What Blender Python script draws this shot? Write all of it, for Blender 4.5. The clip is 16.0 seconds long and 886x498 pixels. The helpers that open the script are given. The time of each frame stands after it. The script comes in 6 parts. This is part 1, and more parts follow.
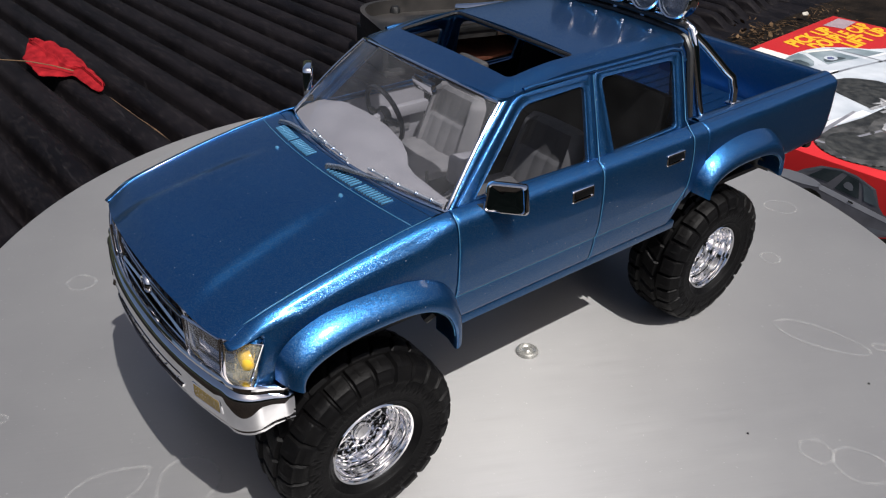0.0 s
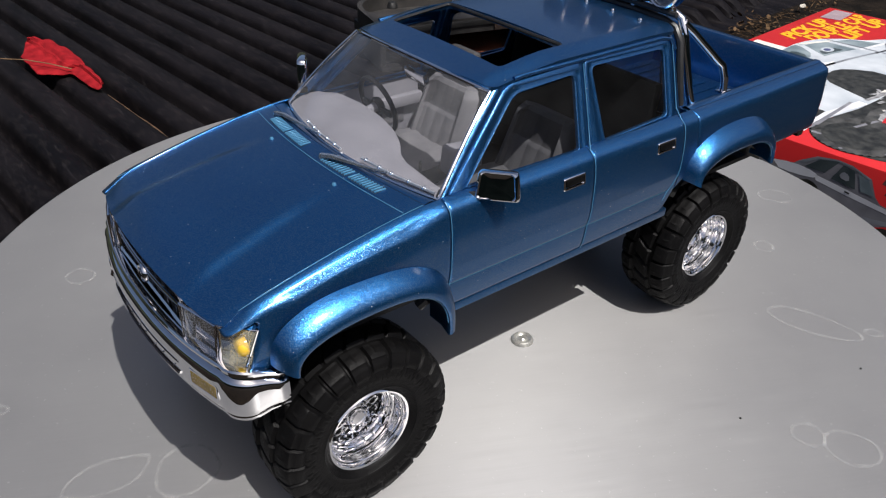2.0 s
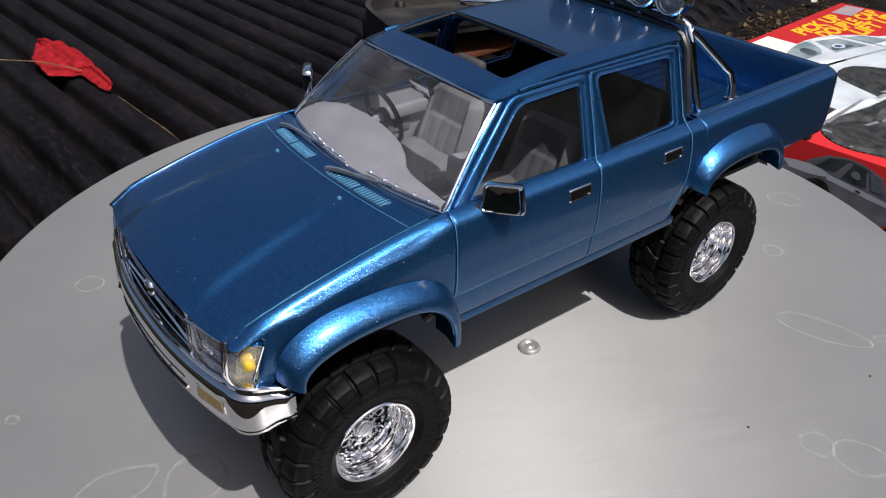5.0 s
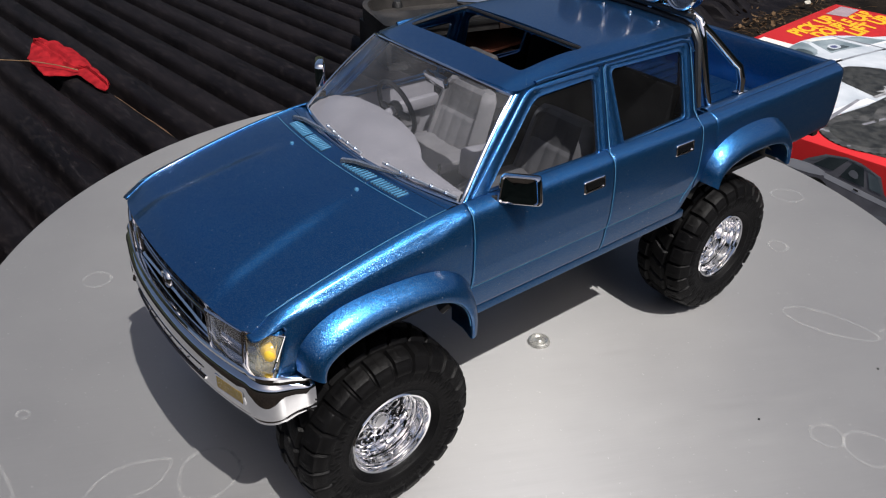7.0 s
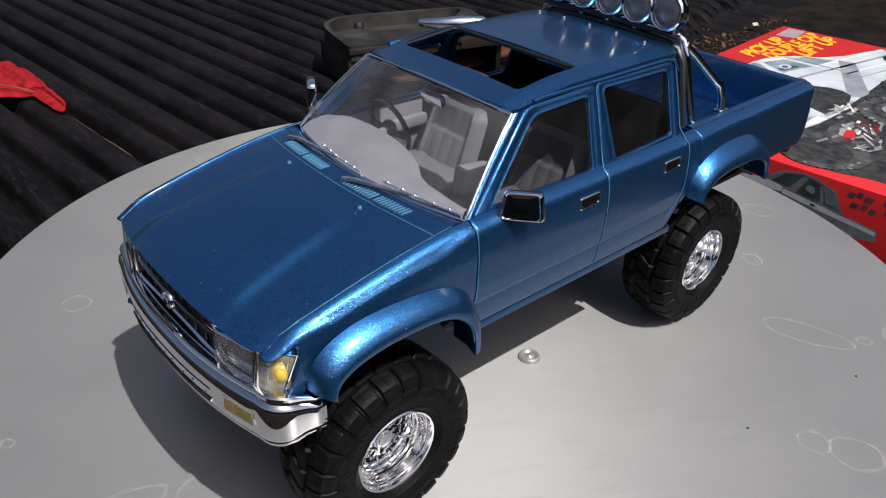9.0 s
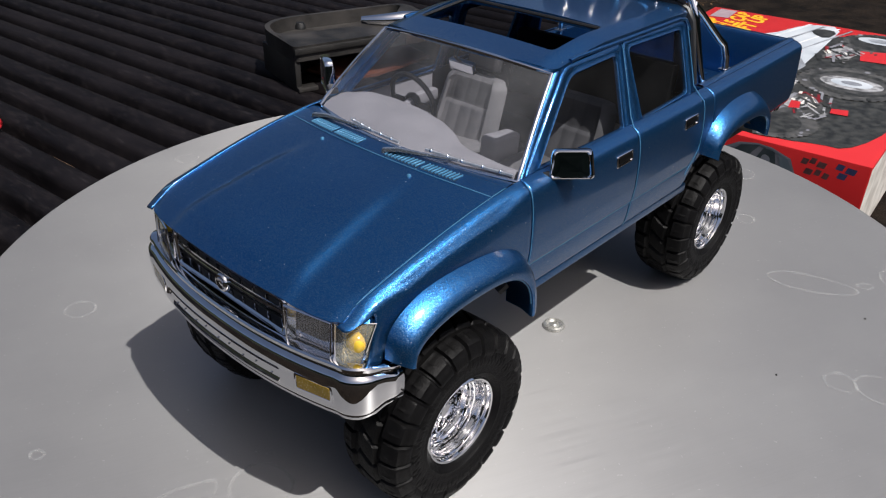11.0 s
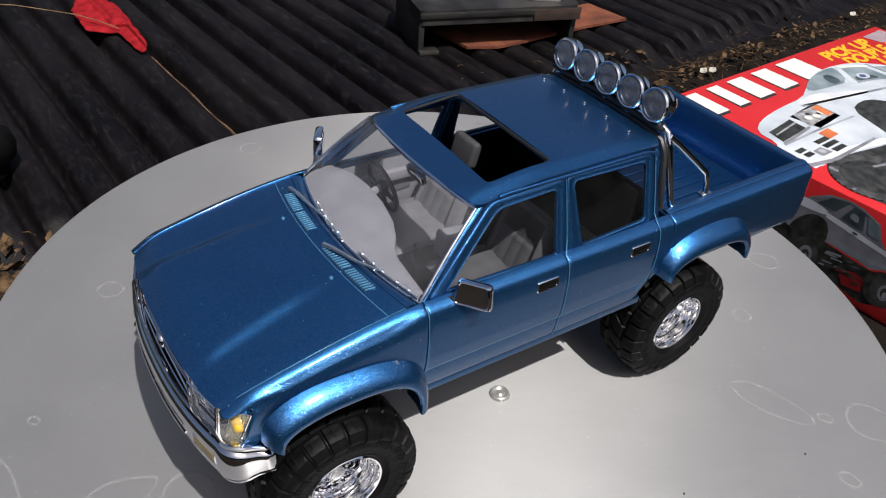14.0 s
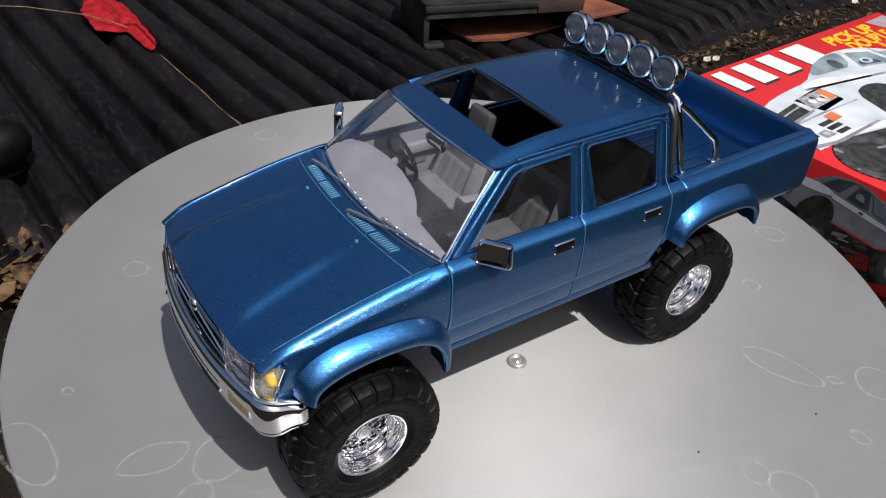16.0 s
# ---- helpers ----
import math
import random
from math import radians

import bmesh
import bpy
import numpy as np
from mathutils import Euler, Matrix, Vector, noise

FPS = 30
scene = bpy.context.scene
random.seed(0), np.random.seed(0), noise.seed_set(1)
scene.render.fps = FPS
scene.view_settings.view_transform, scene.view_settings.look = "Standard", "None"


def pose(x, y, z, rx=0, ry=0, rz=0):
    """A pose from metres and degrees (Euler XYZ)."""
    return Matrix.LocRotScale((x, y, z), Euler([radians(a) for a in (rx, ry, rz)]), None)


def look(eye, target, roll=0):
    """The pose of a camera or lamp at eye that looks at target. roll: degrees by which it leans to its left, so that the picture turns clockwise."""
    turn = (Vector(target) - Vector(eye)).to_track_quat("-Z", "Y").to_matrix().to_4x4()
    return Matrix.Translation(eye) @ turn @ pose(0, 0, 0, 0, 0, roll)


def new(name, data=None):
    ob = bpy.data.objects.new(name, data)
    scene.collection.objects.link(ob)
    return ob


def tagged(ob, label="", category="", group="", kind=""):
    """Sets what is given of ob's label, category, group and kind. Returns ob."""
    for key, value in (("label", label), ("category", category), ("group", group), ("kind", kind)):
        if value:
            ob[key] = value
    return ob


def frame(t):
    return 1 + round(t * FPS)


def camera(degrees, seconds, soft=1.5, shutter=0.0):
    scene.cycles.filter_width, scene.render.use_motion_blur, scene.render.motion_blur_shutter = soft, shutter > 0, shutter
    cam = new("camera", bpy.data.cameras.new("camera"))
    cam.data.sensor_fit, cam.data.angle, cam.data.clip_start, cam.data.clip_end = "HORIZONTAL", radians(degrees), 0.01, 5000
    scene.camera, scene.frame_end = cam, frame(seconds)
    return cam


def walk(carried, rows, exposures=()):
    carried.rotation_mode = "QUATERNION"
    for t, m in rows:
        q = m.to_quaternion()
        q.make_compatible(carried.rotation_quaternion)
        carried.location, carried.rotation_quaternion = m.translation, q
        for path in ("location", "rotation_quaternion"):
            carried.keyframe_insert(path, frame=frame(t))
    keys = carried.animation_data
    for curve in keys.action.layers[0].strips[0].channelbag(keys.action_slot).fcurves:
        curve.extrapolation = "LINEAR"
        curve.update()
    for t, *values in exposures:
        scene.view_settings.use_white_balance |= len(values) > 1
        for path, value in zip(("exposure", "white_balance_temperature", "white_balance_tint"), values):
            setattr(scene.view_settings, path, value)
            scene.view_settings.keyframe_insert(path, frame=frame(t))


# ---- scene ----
cam = camera(59.13, 16.0, soft=1.15)
PATH = [
    (0, (0.30356, 0.33731, 0.35185), (0.09325, 0.07227, 0.13849), 2.12),
    (0.5, (0.30347, 0.34228, 0.35192), (0.09200, 0.07843, 0.13823), 2.09),
    (1, (0.30211, 0.34168, 0.34817), (0.09134, 0.07748, 0.13422), 1.81),
    (1.5, (0.30298, 0.34101, 0.34909), (0.09224, 0.07747, 0.13430), 1.88),
    (2, (0.30448, 0.34520, 0.35077), (0.09500, 0.08068, 0.13596), 1.60),
    (2.5, (0.29774, 0.34487, 0.35356), (0.08795, 0.08116, 0.13805), 1.79),
    (3, (0.28578, 0.35103, 0.35791), (0.08010, 0.08541, 0.14079), 1.45),
    (3.5, (0.26544, 0.36379, 0.36417), (0.05681, 0.10074, 0.14674), 1.97),
    (4, (0.26920, 0.35994, 0.37083), (0.06068, 0.09699, 0.15318), 1.90),
    (4.5, (0.29139, 0.34980, 0.36010), (0.08646, 0.08396, 0.14253), 1.16),
    (5, (0.29981, 0.34268, 0.35837), (0.09515, 0.07616, 0.14140), 0.93),
    (5.2, (0.30545, 0.33884, 0.35875), (0.10116, 0.07254, 0.14115), 1.12),
    (7.5, (0.31643, 0.33812, 0.35330), (0.10439, 0.07502, 0.13926), 1.26),
    (8, (0.32440, 0.32543, 0.35672), (0.09939, 0.06801, 0.14911), 2.23),
    (8.5, (0.32961, 0.32455, 0.35589), (0.10018, 0.07022, 0.14930), 2.38),
    (9, (0.33312, 0.32540, 0.35380), (0.10401, 0.07095, 0.14700), 2.38),
    (9.5, (0.33825, 0.31785, 0.34645), (0.10635, 0.06543, 0.14028), 2.89),
    (9.7, (0.34641, 0.31090, 0.33652), (0.11106, 0.06152, 0.13055), 2.51),
    (11.8, (0.38448, 0.28836, 0.33419), (0.12845, 0.05870, 0.12997), 1.29),
    (12, (0.38188, 0.29042, 0.33713), (0.12746, 0.05887, 0.13302), 1.60),
    (12.5, (0.37306, 0.29275, 0.33932), (0.12443, 0.05494, 0.13528), 1.97),
    (13, (0.34217, 0.30722, 0.37074), (0.11346, 0.06213, 0.15252), 2.42),
    (13.5, (0.31684, 0.33325, 0.42097), (0.11661, 0.07655, 0.18856), 4.04),
    (14, (0.28619, 0.35464, 0.44766), (0.09617, 0.09375, 0.21137), 5.64),
    (14.5, (0.27206, 0.36474, 0.46399), (0.09068, 0.09850, 0.22689), 4.51),
    (15, (0.27986, 0.38500, 0.43175), (0.09675, 0.12335, 0.19090), 4.20),
    (15.5, (0.30364, 0.38682, 0.45714), (0.11259, 0.12102, 0.22725), 4.47),
    (16, (0.30870, 0.37266, 0.43929), (0.12060, 0.11035, 0.20305), 4.44),
]
walk(cam, [(t, look(eye, target, roll)) for t, eye, target, roll in PATH], exposures=[(0.0, 0.24, 6330, 11)])

# ---------------------------------------------------------------- world, sun, exposure
world = bpy.data.worlds.new("sky")
scene.world = world
world.use_nodes = True
wn = world.node_tree.nodes
sky = wn.new("ShaderNodeTexSky")
sky.sky_type = "NISHITA"
sky.sun_disc = False
sky.air_density, sky.dust_density, sky.ozone_density = 0.7, 4.0, 0.7
sky.sun_elevation, sky.sun_rotation = radians(59.3), radians(2.4)
world.node_tree.links.new(sky.outputs[0], wn["Background"].inputs[0])
wn["Background"].inputs[1].default_value = 0.078
sun_data = bpy.data.lights.new("sun", "SUN")
sun_data.energy, sun_data.angle, sun_data.color = 4.5, radians(0.53), (1.0, 0.962, 0.90)
sun = new("sun", sun_data)
sun.matrix_world = look((0.050, 1.19, 2.0), (0.0, 0.0, 0.0))


# ---------------------------------------------------------------- materials
def node_material(name):
    m = bpy.data.materials.new(name)
    m.use_nodes = True
    t = m.node_tree
    return m, t.nodes, t.links, t.nodes["Principled BSDF"]


def colour_mix(nodes, links, factor, a, b):
    mix = nodes.new("ShaderNodeMix")
    mix.data_type = "RGBA"
    for value, slot in ((a, 6), (b, 7)):
        if hasattr(value, "links"):
            links.new(value, mix.inputs[slot])
        else:
            mix.inputs[slot].default_value = (*value, 1)
    if hasattr(factor, "links"):
        links.new(factor, mix.inputs[0])
    else:
        mix.inputs[0].default_value = factor
    return mix.outputs[2]


def coords(nodes, links, stretch=(1, 1, 1)):
    tc = nodes.new("ShaderNodeTexCoord")
    mp = nodes.new("ShaderNodeMapping")
    mp.inputs["Scale"].default_value = stretch
    links.new(tc.outputs["Object"], mp.inputs[0])
    return mp.outputs[0]


def noise_of(nodes, links, vector, scale, detail=4.0, low=0.35, high=0.65):
    n = nodes.new("ShaderNodeTexNoise")
    n.inputs["Scale"].default_value, n.inputs["Detail"].default_value = scale, detail
    links.new(vector, n.inputs["Vector"])
    r = nodes.new("ShaderNodeMapRange")
    r.inputs[1].default_value, r.inputs[2].default_value = low, high
    links.new(n.outputs["Fac"], r.inputs[0])
    return r.outputs[0]


def bump_of(nodes, links, bsdf, height, strength, distance):
    b = nodes.new("ShaderNodeBump")
    b.inputs["Strength"].default_value, b.inputs["Distance"].default_value = strength, distance
    links.new(height, b.inputs["Height"])
    links.new(b.outputs[0], bsdf.inputs["Normal"])
    return b


def ranged(nodes, links, factor, low, high):
    r = nodes.new("ShaderNodeMapRange")
    r.inputs[3].default_value, r.inputs[4].default_value = low, high
    links.new(factor, r.inputs[0])
    return r.outputs[0]


def surface(name, a, b, scale, rough, metal=0.0, grain=0.0, grain_size=0.001, stretch=(1, 1, 1), fine=None, coat=0.0, gloss=0.5):
    """A surface of two tones that drift at one scale and a fine grain at another."""
    m, nodes, links, bsdf = node_material(name)
    v = coords(nodes, links, stretch)
    slow = noise_of(nodes, links, v, scale)
    quick = noise_of(nodes, links, v, fine or 1.0 / grain_size, 3.0)
    links.new(colour_mix(nodes, links, slow, a, b), bsdf.inputs["Base Color"])
    links.new(ranged(nodes, links, quick, rough * 0.85, min(1, rough * 1.15)), bsdf.inputs["Roughness"])
    bsdf.inputs["Metallic"].default_value = metal
    bsdf.inputs["Specular IOR Level"].default_value = gloss
    bsdf.inputs["Coat Weight"].default_value = coat
    bsdf.inputs["Coat Roughness"].default_value = 0.04
    if grain:
        bump_of(nodes, links, bsdf, quick, grain, grain_size)
    return m


def flake_paint():
    """Dark blue metallic lacquer: flakes that tilt at random under a clear coat, with a little dust and painted-in
    sparkle.
    """
    m, nodes, links, bsdf = node_material("blue_metallic_lacquer")
    v = coords(nodes, links)
    vor = nodes.new("ShaderNodeTexVoronoi")
    vor.inputs["Scale"].default_value = 4200
    links.new(v, vor.inputs["Vector"])
    geo = nodes.new("ShaderNodeNewGeometry")
    sub = nodes.new("ShaderNodeVectorMath")
    sub.operation = "SUBTRACT"
    sub.inputs[1].default_value = (0.5, 0.5, 0.5)
    links.new(vor.outputs["Color"], sub.inputs[0])
    scl = nodes.new("ShaderNodeVectorMath")
    scl.operation = "SCALE"
    scl.inputs["Scale"].default_value = 0.29
    links.new(sub.outputs[0], scl.inputs[0])
    add = nodes.new("ShaderNodeVectorMath")
    links.new(geo.outputs["Normal"], add.inputs[0])
    links.new(scl.outputs[0], add.inputs[1])
    nrm = nodes.new("ShaderNodeVectorMath")
    nrm.operation = "NORMALIZE"
    links.new(add.outputs[0], nrm.inputs[0])
    links.new(nrm.outputs[0], bsdf.inputs["Normal"])
    dust = noise_of(nodes, links, v, 90.0, 6.0, 0.60, 0.85)
    kind = nodes.new("ShaderNodeSeparateColor")
    links.new(vor.outputs["Color"], kind.inputs[0])
    silver = nodes.new("ShaderNodeMapRange")
    silver.inputs[1].default_value, silver.inputs[2].default_value = 0.62, 0.98
    links.new(kind.outputs[2], silver.inputs[0])
    # pale flecks: dust specks plus flake sparkle painted as fixed pale dots
    spot = nodes.new("ShaderNodeTexVoronoi")
    spot.inputs["Scale"].default_value = 270
    links.new(v, spot.inputs["Vector"])
    near = nodes.new("ShaderNodeMapRange")
    near.inputs[1].default_value, near.inputs[2].default_value = 0.10, 0.05
    links.new(spot.outputs["Distance"], near.inputs[0])
    pick = nodes.new("ShaderNodeSeparateColor")
    links.new(spot.outputs["Color"], pick.inputs[0])
    few = nodes.new("ShaderNodeMapRange")
    few.inputs[1].default_value, few.inputs[2].default_value = 0.48, 0.95
    links.new(pick.outputs[0], few.inputs[0])
    fleck = nodes.new("ShaderNodeMath")
    fleck.operation = "MULTIPLY"
    links.new(near.outputs[0], fleck.inputs[0])
    links.new(few.outputs[0], fleck.inputs[1])
    drift = noise_of(nodes, links, v, 18.0)
    base = colour_mix(nodes, links, drift, (0.0075, 0.102, 0.300), (0.0095, 0.114, 0.325))
    base = colour_mix(nodes, links, ranged(nodes, links, silver.outputs[0], 0.0, 0.36), base, (0.24, 0.37, 0.42))
    base = colour_mix(nodes, links, ranged(nodes, links, dust, 0.0, 0.10), base, (0.16, 0.20, 0.26))
    links.new(colour_mix(nodes, links, fleck.outputs[0], base, (0.50, 0.60, 0.70)), bsdf.inputs["Base Color"])
    links.new(ranged(nodes, links, fleck.outputs[0], 0.94, 0.30), bsdf.inputs["Metallic"])
    bsdf.inputs["Roughness"].default_value = 0.35
    bsdf.inputs["Coat Weight"].default_value = 1.0
    bsdf.inputs["Coat Roughness"].default_value = 0.125
    return m


def clear_plastic(name, tint, rough=0.03, haze=0.02, film_tone=(0.6, 0.6, 0.62)):
    """A thin pane: partly clear, partly glossy, with a pale film for dust and reflected haze."""
    m, nodes, links, bsdf = node_material(name)
    out = nodes["Material Output"]
    clear = nodes.new("ShaderNodeBsdfTransparent")
    clear.inputs[0].default_value = (*tint, 1)
    gloss = nodes.new("ShaderNodeBsdfGlossy")
    gloss.inputs["Roughness"].default_value = rough
    edge_on = nodes.new("ShaderNodeLayerWeight")
    steep = nodes.new("ShaderNodeMath")
    steep.operation = "POWER"
    steep.inputs[1].default_value = 5.0
    links.new(edge_on.outputs["Facing"], steep.inputs[0])
    mix = nodes.new("ShaderNodeMixShader")
    links.new(ranged(nodes, links, steep.outputs[0], 0.04, 1.0), mix.inputs[0])
    links.new(clear.outputs[0], mix.inputs[1])
    links.new(gloss.outputs[0], mix.inputs[2])
    # hazy sky reflections and lens glow are put into the film's colour
    dusty = nodes.new("ShaderNodeBsdfDiffuse")
    dusty.inputs[0].default_value = (*film_tone, 1)
    film = nodes.new("ShaderNodeMixShader")
    v = coords(nodes, links)
    links.new(ranged(nodes, links, noise_of(nodes, links, v, 30.0), haze * 0.5, haze * 1.6), film.inputs[0])
    links.new(mix.outputs[0], film.inputs[1])
    links.new(dusty.outputs[0], film.inputs[2])
    links.new(film.outputs[0], out.inputs[0])
    nodes.remove(bsdf)
    return m


def brushed_sheet():
    """Dull grey metal sheet, brushed one way, with fine scuffs and cloudy patches."""
    m, nodes, links, bsdf = node_material("brushed_grey_metal")
    BRUSH = (math.cos(radians(64)), math.sin(radians(64)))
    turned = coords(nodes, links)
    turned.node.inputs["Rotation"].default_value = (0, 0, radians(-154))
    long = nodes.new("ShaderNodeMapping")
    long.inputs["Scale"].default_value = (5, 240, 1)
    links.new(turned, long.inputs[0])
    along = long.outputs[0]
    plain = coords(nodes, links)
    streak = noise_of(nodes, links, along, 4.0, 5.0, 0.3, 0.7)
    cloud = noise_of(nodes, links, plain, 7.0, 5.0)
    speck = noise_of(nodes, links, plain, 320.0, 2.0, 0.70, 0.78)
    base = colour_mix(nodes, links, cloud, (0.231, 0.228, 0.229), (0.267, 0.264, 0.262))
    base = colour_mix(nodes, links, ranged(nodes, links, streak, 0.0, 0.12), base, (0.40, 0.40, 0.395))
    base = colour_mix(nodes, links, ranged(nodes, links, speck, 0.0, 0.25), base, (0.55, 0.55, 0.53))
    links.new(base, bsdf.inputs["Base Color"])
    bsdf.inputs["Metallic"].default_value = 0.45
    links.new(ranged(nodes, links, streak, 0.45, 0.57), bsdf.inputs["Roughness"])
    bsdf.inputs["Anisotropic"].default_value = 0.86
    lie = nodes.new("ShaderNodeCombineXYZ")
    lie.inputs[0].default_value, lie.inputs[1].default_value = BRUSH
    links.new(lie.outputs[0], bsdf.inputs["Tangent"])
    bump_of(nodes, links, bsdf, streak, 0.02, 0.0003)
    return m


def scuffed_liner():
    """Black moulded plastic with dust on it and pale scuffs drawn along the ribs."""
    m, nodes, links, bsdf = node_material("scuffed_black_plastic_liner")
    v = coords(nodes, links, (3, 0.8, 1))
    drawn = coords(nodes, links, (9, 1.1, 1))
    slow = noise_of(nodes, links, v, 5.0, 5.0)
    scuff = noise_of(nodes, links, drawn, 14.0, 6.0, 0.60, 0.78)
    fine = noise_of(nodes, links, coords(nodes, links), 420.0, 3.0)
    base = colour_mix(nodes, links, slow, (0.0030, 0.0024, 0.0029), (0.0078, 0.0064, 0.0074))
    base = colour_mix(nodes, links, ranged(nodes, links, scuff, 0.0, 0.45), base, (0.034, 0.030, 0.032))
    dust = noise_of(nodes, links, coords(nodes, links, (1.6, 0.7, 1)), 55.0, 8.0, 0.50, 0.78)
    base = colour_mix(nodes, links, ranged(nodes, links, dust, 0.0, 0.24), base, (0.040, 0.033, 0.032))
    speck = noise_of(nodes, links, coords(nodes, links), 150.0, 2.0, 0.735, 0.76)
    base = colour_mix(nodes, links, ranged(nodes, links, speck, 0.0, 0.25), base, (0.22, 0.19, 0.16))
    links.new(base, bsdf.inputs["Base Color"])
    links.new(ranged(nodes, links, slow, 0.46, 0.60), bsdf.inputs["Roughness"])
    bsdf.inputs["Specular IOR Level"].default_value = 0.12
    bump_of(nodes, links, bsdf, fine, 0.25, 0.002)
    return m


def dried_mark():
    """A thin broken film of dried minerals that lets the sheet show through."""
    m, nodes, links, bsdf = node_material("dried_water_mark")
    v = coords(nodes, links)
    broken = noise_of(nodes, links, v, 170.0, 4.0, 0.38, 0.70)
    bsdf.inputs["Base Color"].default_value = (0.62, 0.62, 0.60, 1)
    bsdf.inputs["Roughness"].default_value = 0.55
    clear = nodes.new("ShaderNodeBsdfTransparent")
    mix = nodes.new("ShaderNodeMixShader")
    links.new(ranged(nodes, links, broken, 0.02, 0.19), mix.inputs[0])
    links.new(clear.outputs[0], mix.inputs[1])
    links.new(bsdf.outputs[0], mix.inputs[2])
    links.new(mix.outputs[0], nodes["Material Output"].inputs[0])
    return m


PAINT = flake_paint()
TABLE = brushed_sheet()
CHROME = surface("chrome_plating", (0.86, 0.86, 0.87), (0.80, 0.80, 0.81), 60, 0.025, metal=1.0)
# Darker copy of the chrome, with shade put into its colour.
DARK_CHROME = surface("shaded_chrome", (0.50, 0.50, 0.53), (0.38, 0.38, 0.41), 60, 0.08, metal=1.0)
RUBBER = surface("black_tyre_rubber", (0.0012, 0.0011, 0.0013), (0.0034, 0.0032, 0.0033), 70, 0.50, gloss=0.15, grain=0.22, grain_size=0.0006)
LINER = scuffed_liner()
GAP_DIRT = surface("dirty_dark_sheet", (0.0045, 0.0034, 0.0027), (0.015, 0.0108, 0.0078), 14, 0.85, gloss=0.1, grain=0.5, grain_size=0.004)
GREY = surface("matte_grey_interior_plastic", (0.185, 0.183, 0.205), (0.215, 0.212, 0.235), 60, 0.75, grain=0.1, grain_size=0.0006)
# Near-black plastic: the shade inside the cabin is put into the colour.
CABIN_SHADE = surface("shade_black_interior_plastic", (0.0035, 0.0035, 0.004), (0.006, 0.006, 0.0065), 60, 0.85, gloss=0.08)
BLACK = surface("black_plastic", (0.012, 0.012, 0.013), (0.02, 0.02, 0.02), 60, 0.45)
SEAT = surface("grey_seat_plastic", (0.105, 0.103, 0.112), (0.140, 0.137, 0.146), 90, 0.75, grain=0.1, grain_size=0.0006)
# Darker copy of the seat plastic: roof shade put into panel and headrest colour.
SEAT_SHADED = surface("shaded_seat_panel", (0.034, 0.033, 0.036), (0.050, 0.049, 0.053), 90, 0.75, grain=0.1, grain_size=0.0006)
GLASS = clear_plastic("clear_window_plastic", (0.84, 0.84, 0.86), haze=0.045)
SIDE_GLASS = clear_plastic("tinted_side_window_plastic", (0.66, 0.67, 0.69), haze=0.010)
# Rear panes are clear; this darker tint stands for the cabin's shade.
SHADE_TINT = clear_plastic("shade_tinted_window_plastic", (0.62, 0.63, 0.65), haze=0.006)
BUMPER_CHROME = surface("bumper_plating", (0.80, 0.80, 0.81), (0.72, 0.72, 0.73), 60, 0.03, metal=1.0)
BRIGHT = surface("bright_plating", (0.93, 0.93, 0.94), (0.86, 0.86, 0.87), 60, 0.085, metal=1.0)
WIPER = surface("blue_grey_plating", (0.36, 0.41, 0.48), (0.50, 0.54, 0.60), 200, 0.24, metal=0.85)
SATIN = surface("satin_silver_plating", (0.62, 0.64, 0.68), (0.46, 0.49, 0.54), 120, 0.34, metal=0.75)
RED_CARD = surface("glossy_red_card", (0.48, 0.016, 0.018), (0.54, 0.022, 0.023), 6, 0.38)
RAG = surface("red_cloth", (0.20, 0.006, 0.010), (0.33, 0.013, 0.018), 40, 0.9, gloss=0.12, grain=0.5, grain_size=0.001)
STAIN = dried_mark()
# Pale blue of lips and slats; sunlit panel lines are painted with it too.
LINE_BLUE = surface("pale_blue_edge_and_glint", (0.050, 0.190, 0.340), (0.085, 0.240, 0.400), 60, 0.35, metal=0.3)
AMBER = surface("amber_lens", (0.72, 0.44, 0.03), (0.80, 0.55, 0.06), 200, 0.15, coat=0.6)
YELLOW_GLASS = clear_plastic("clear_yellowish_lens_plastic", (0.96, 0.93, 0.84), rough=0.05, haze=0.20, film_tone=(0.90, 0.87, 0.70))
FACETED = surface("faceted_lamp_reflector", (0.95, 0.95, 0.93), (0.88, 0.86, 0.80), 300, 0.10, metal=0.9, grain=1.0, grain_size=0.0016)
LAMP_GLASS = clear_plastic("clear_lamp_glass", (0.80, 0.82, 0.86), rough=0.04, haze=0.09)
BOWL = surface("dull_grey_lamp_bowl", (0.22, 0.24, 0.27), (0.31, 0.33, 0.36), 160, 0.30, metal=0.6)


# ---------------------------------------------------------------- mesh helpers
def link_mesh(name, bm, material, smooth=True, recalc=True):
    if recalc:
        bmesh.ops.recalc_face_normals(bm, faces=bm.faces[:])
    me = bpy.data.meshes.new(name)
    bm.to_mesh(me)
    bm.free()
    for m in material if isinstance(material, (list, tuple)) else (material,):
        me.materials.append(m)
    if smooth:
        me.shade_smooth()
        me.set_sharp_from_angle(angle=radians(38))
    return me


def part(name, bm, material, parent, label="", smooth=True, recalc=True, at=None):
    ob = new(name, link_mesh(name, bm, material, smooth, recalc))
    ob.parent = parent
    if at is not None:
        ob.matrix_local = at
    if label:
        tagged(ob, label)
    return ob


def thing(name, label, category, at=None, group="", kind=""):
    ob = new(name)
    ob.empty_display_size = 0.02
    if at is not None:
        ob.matrix_world = at
    return tagged(ob, label, category, group, kind)


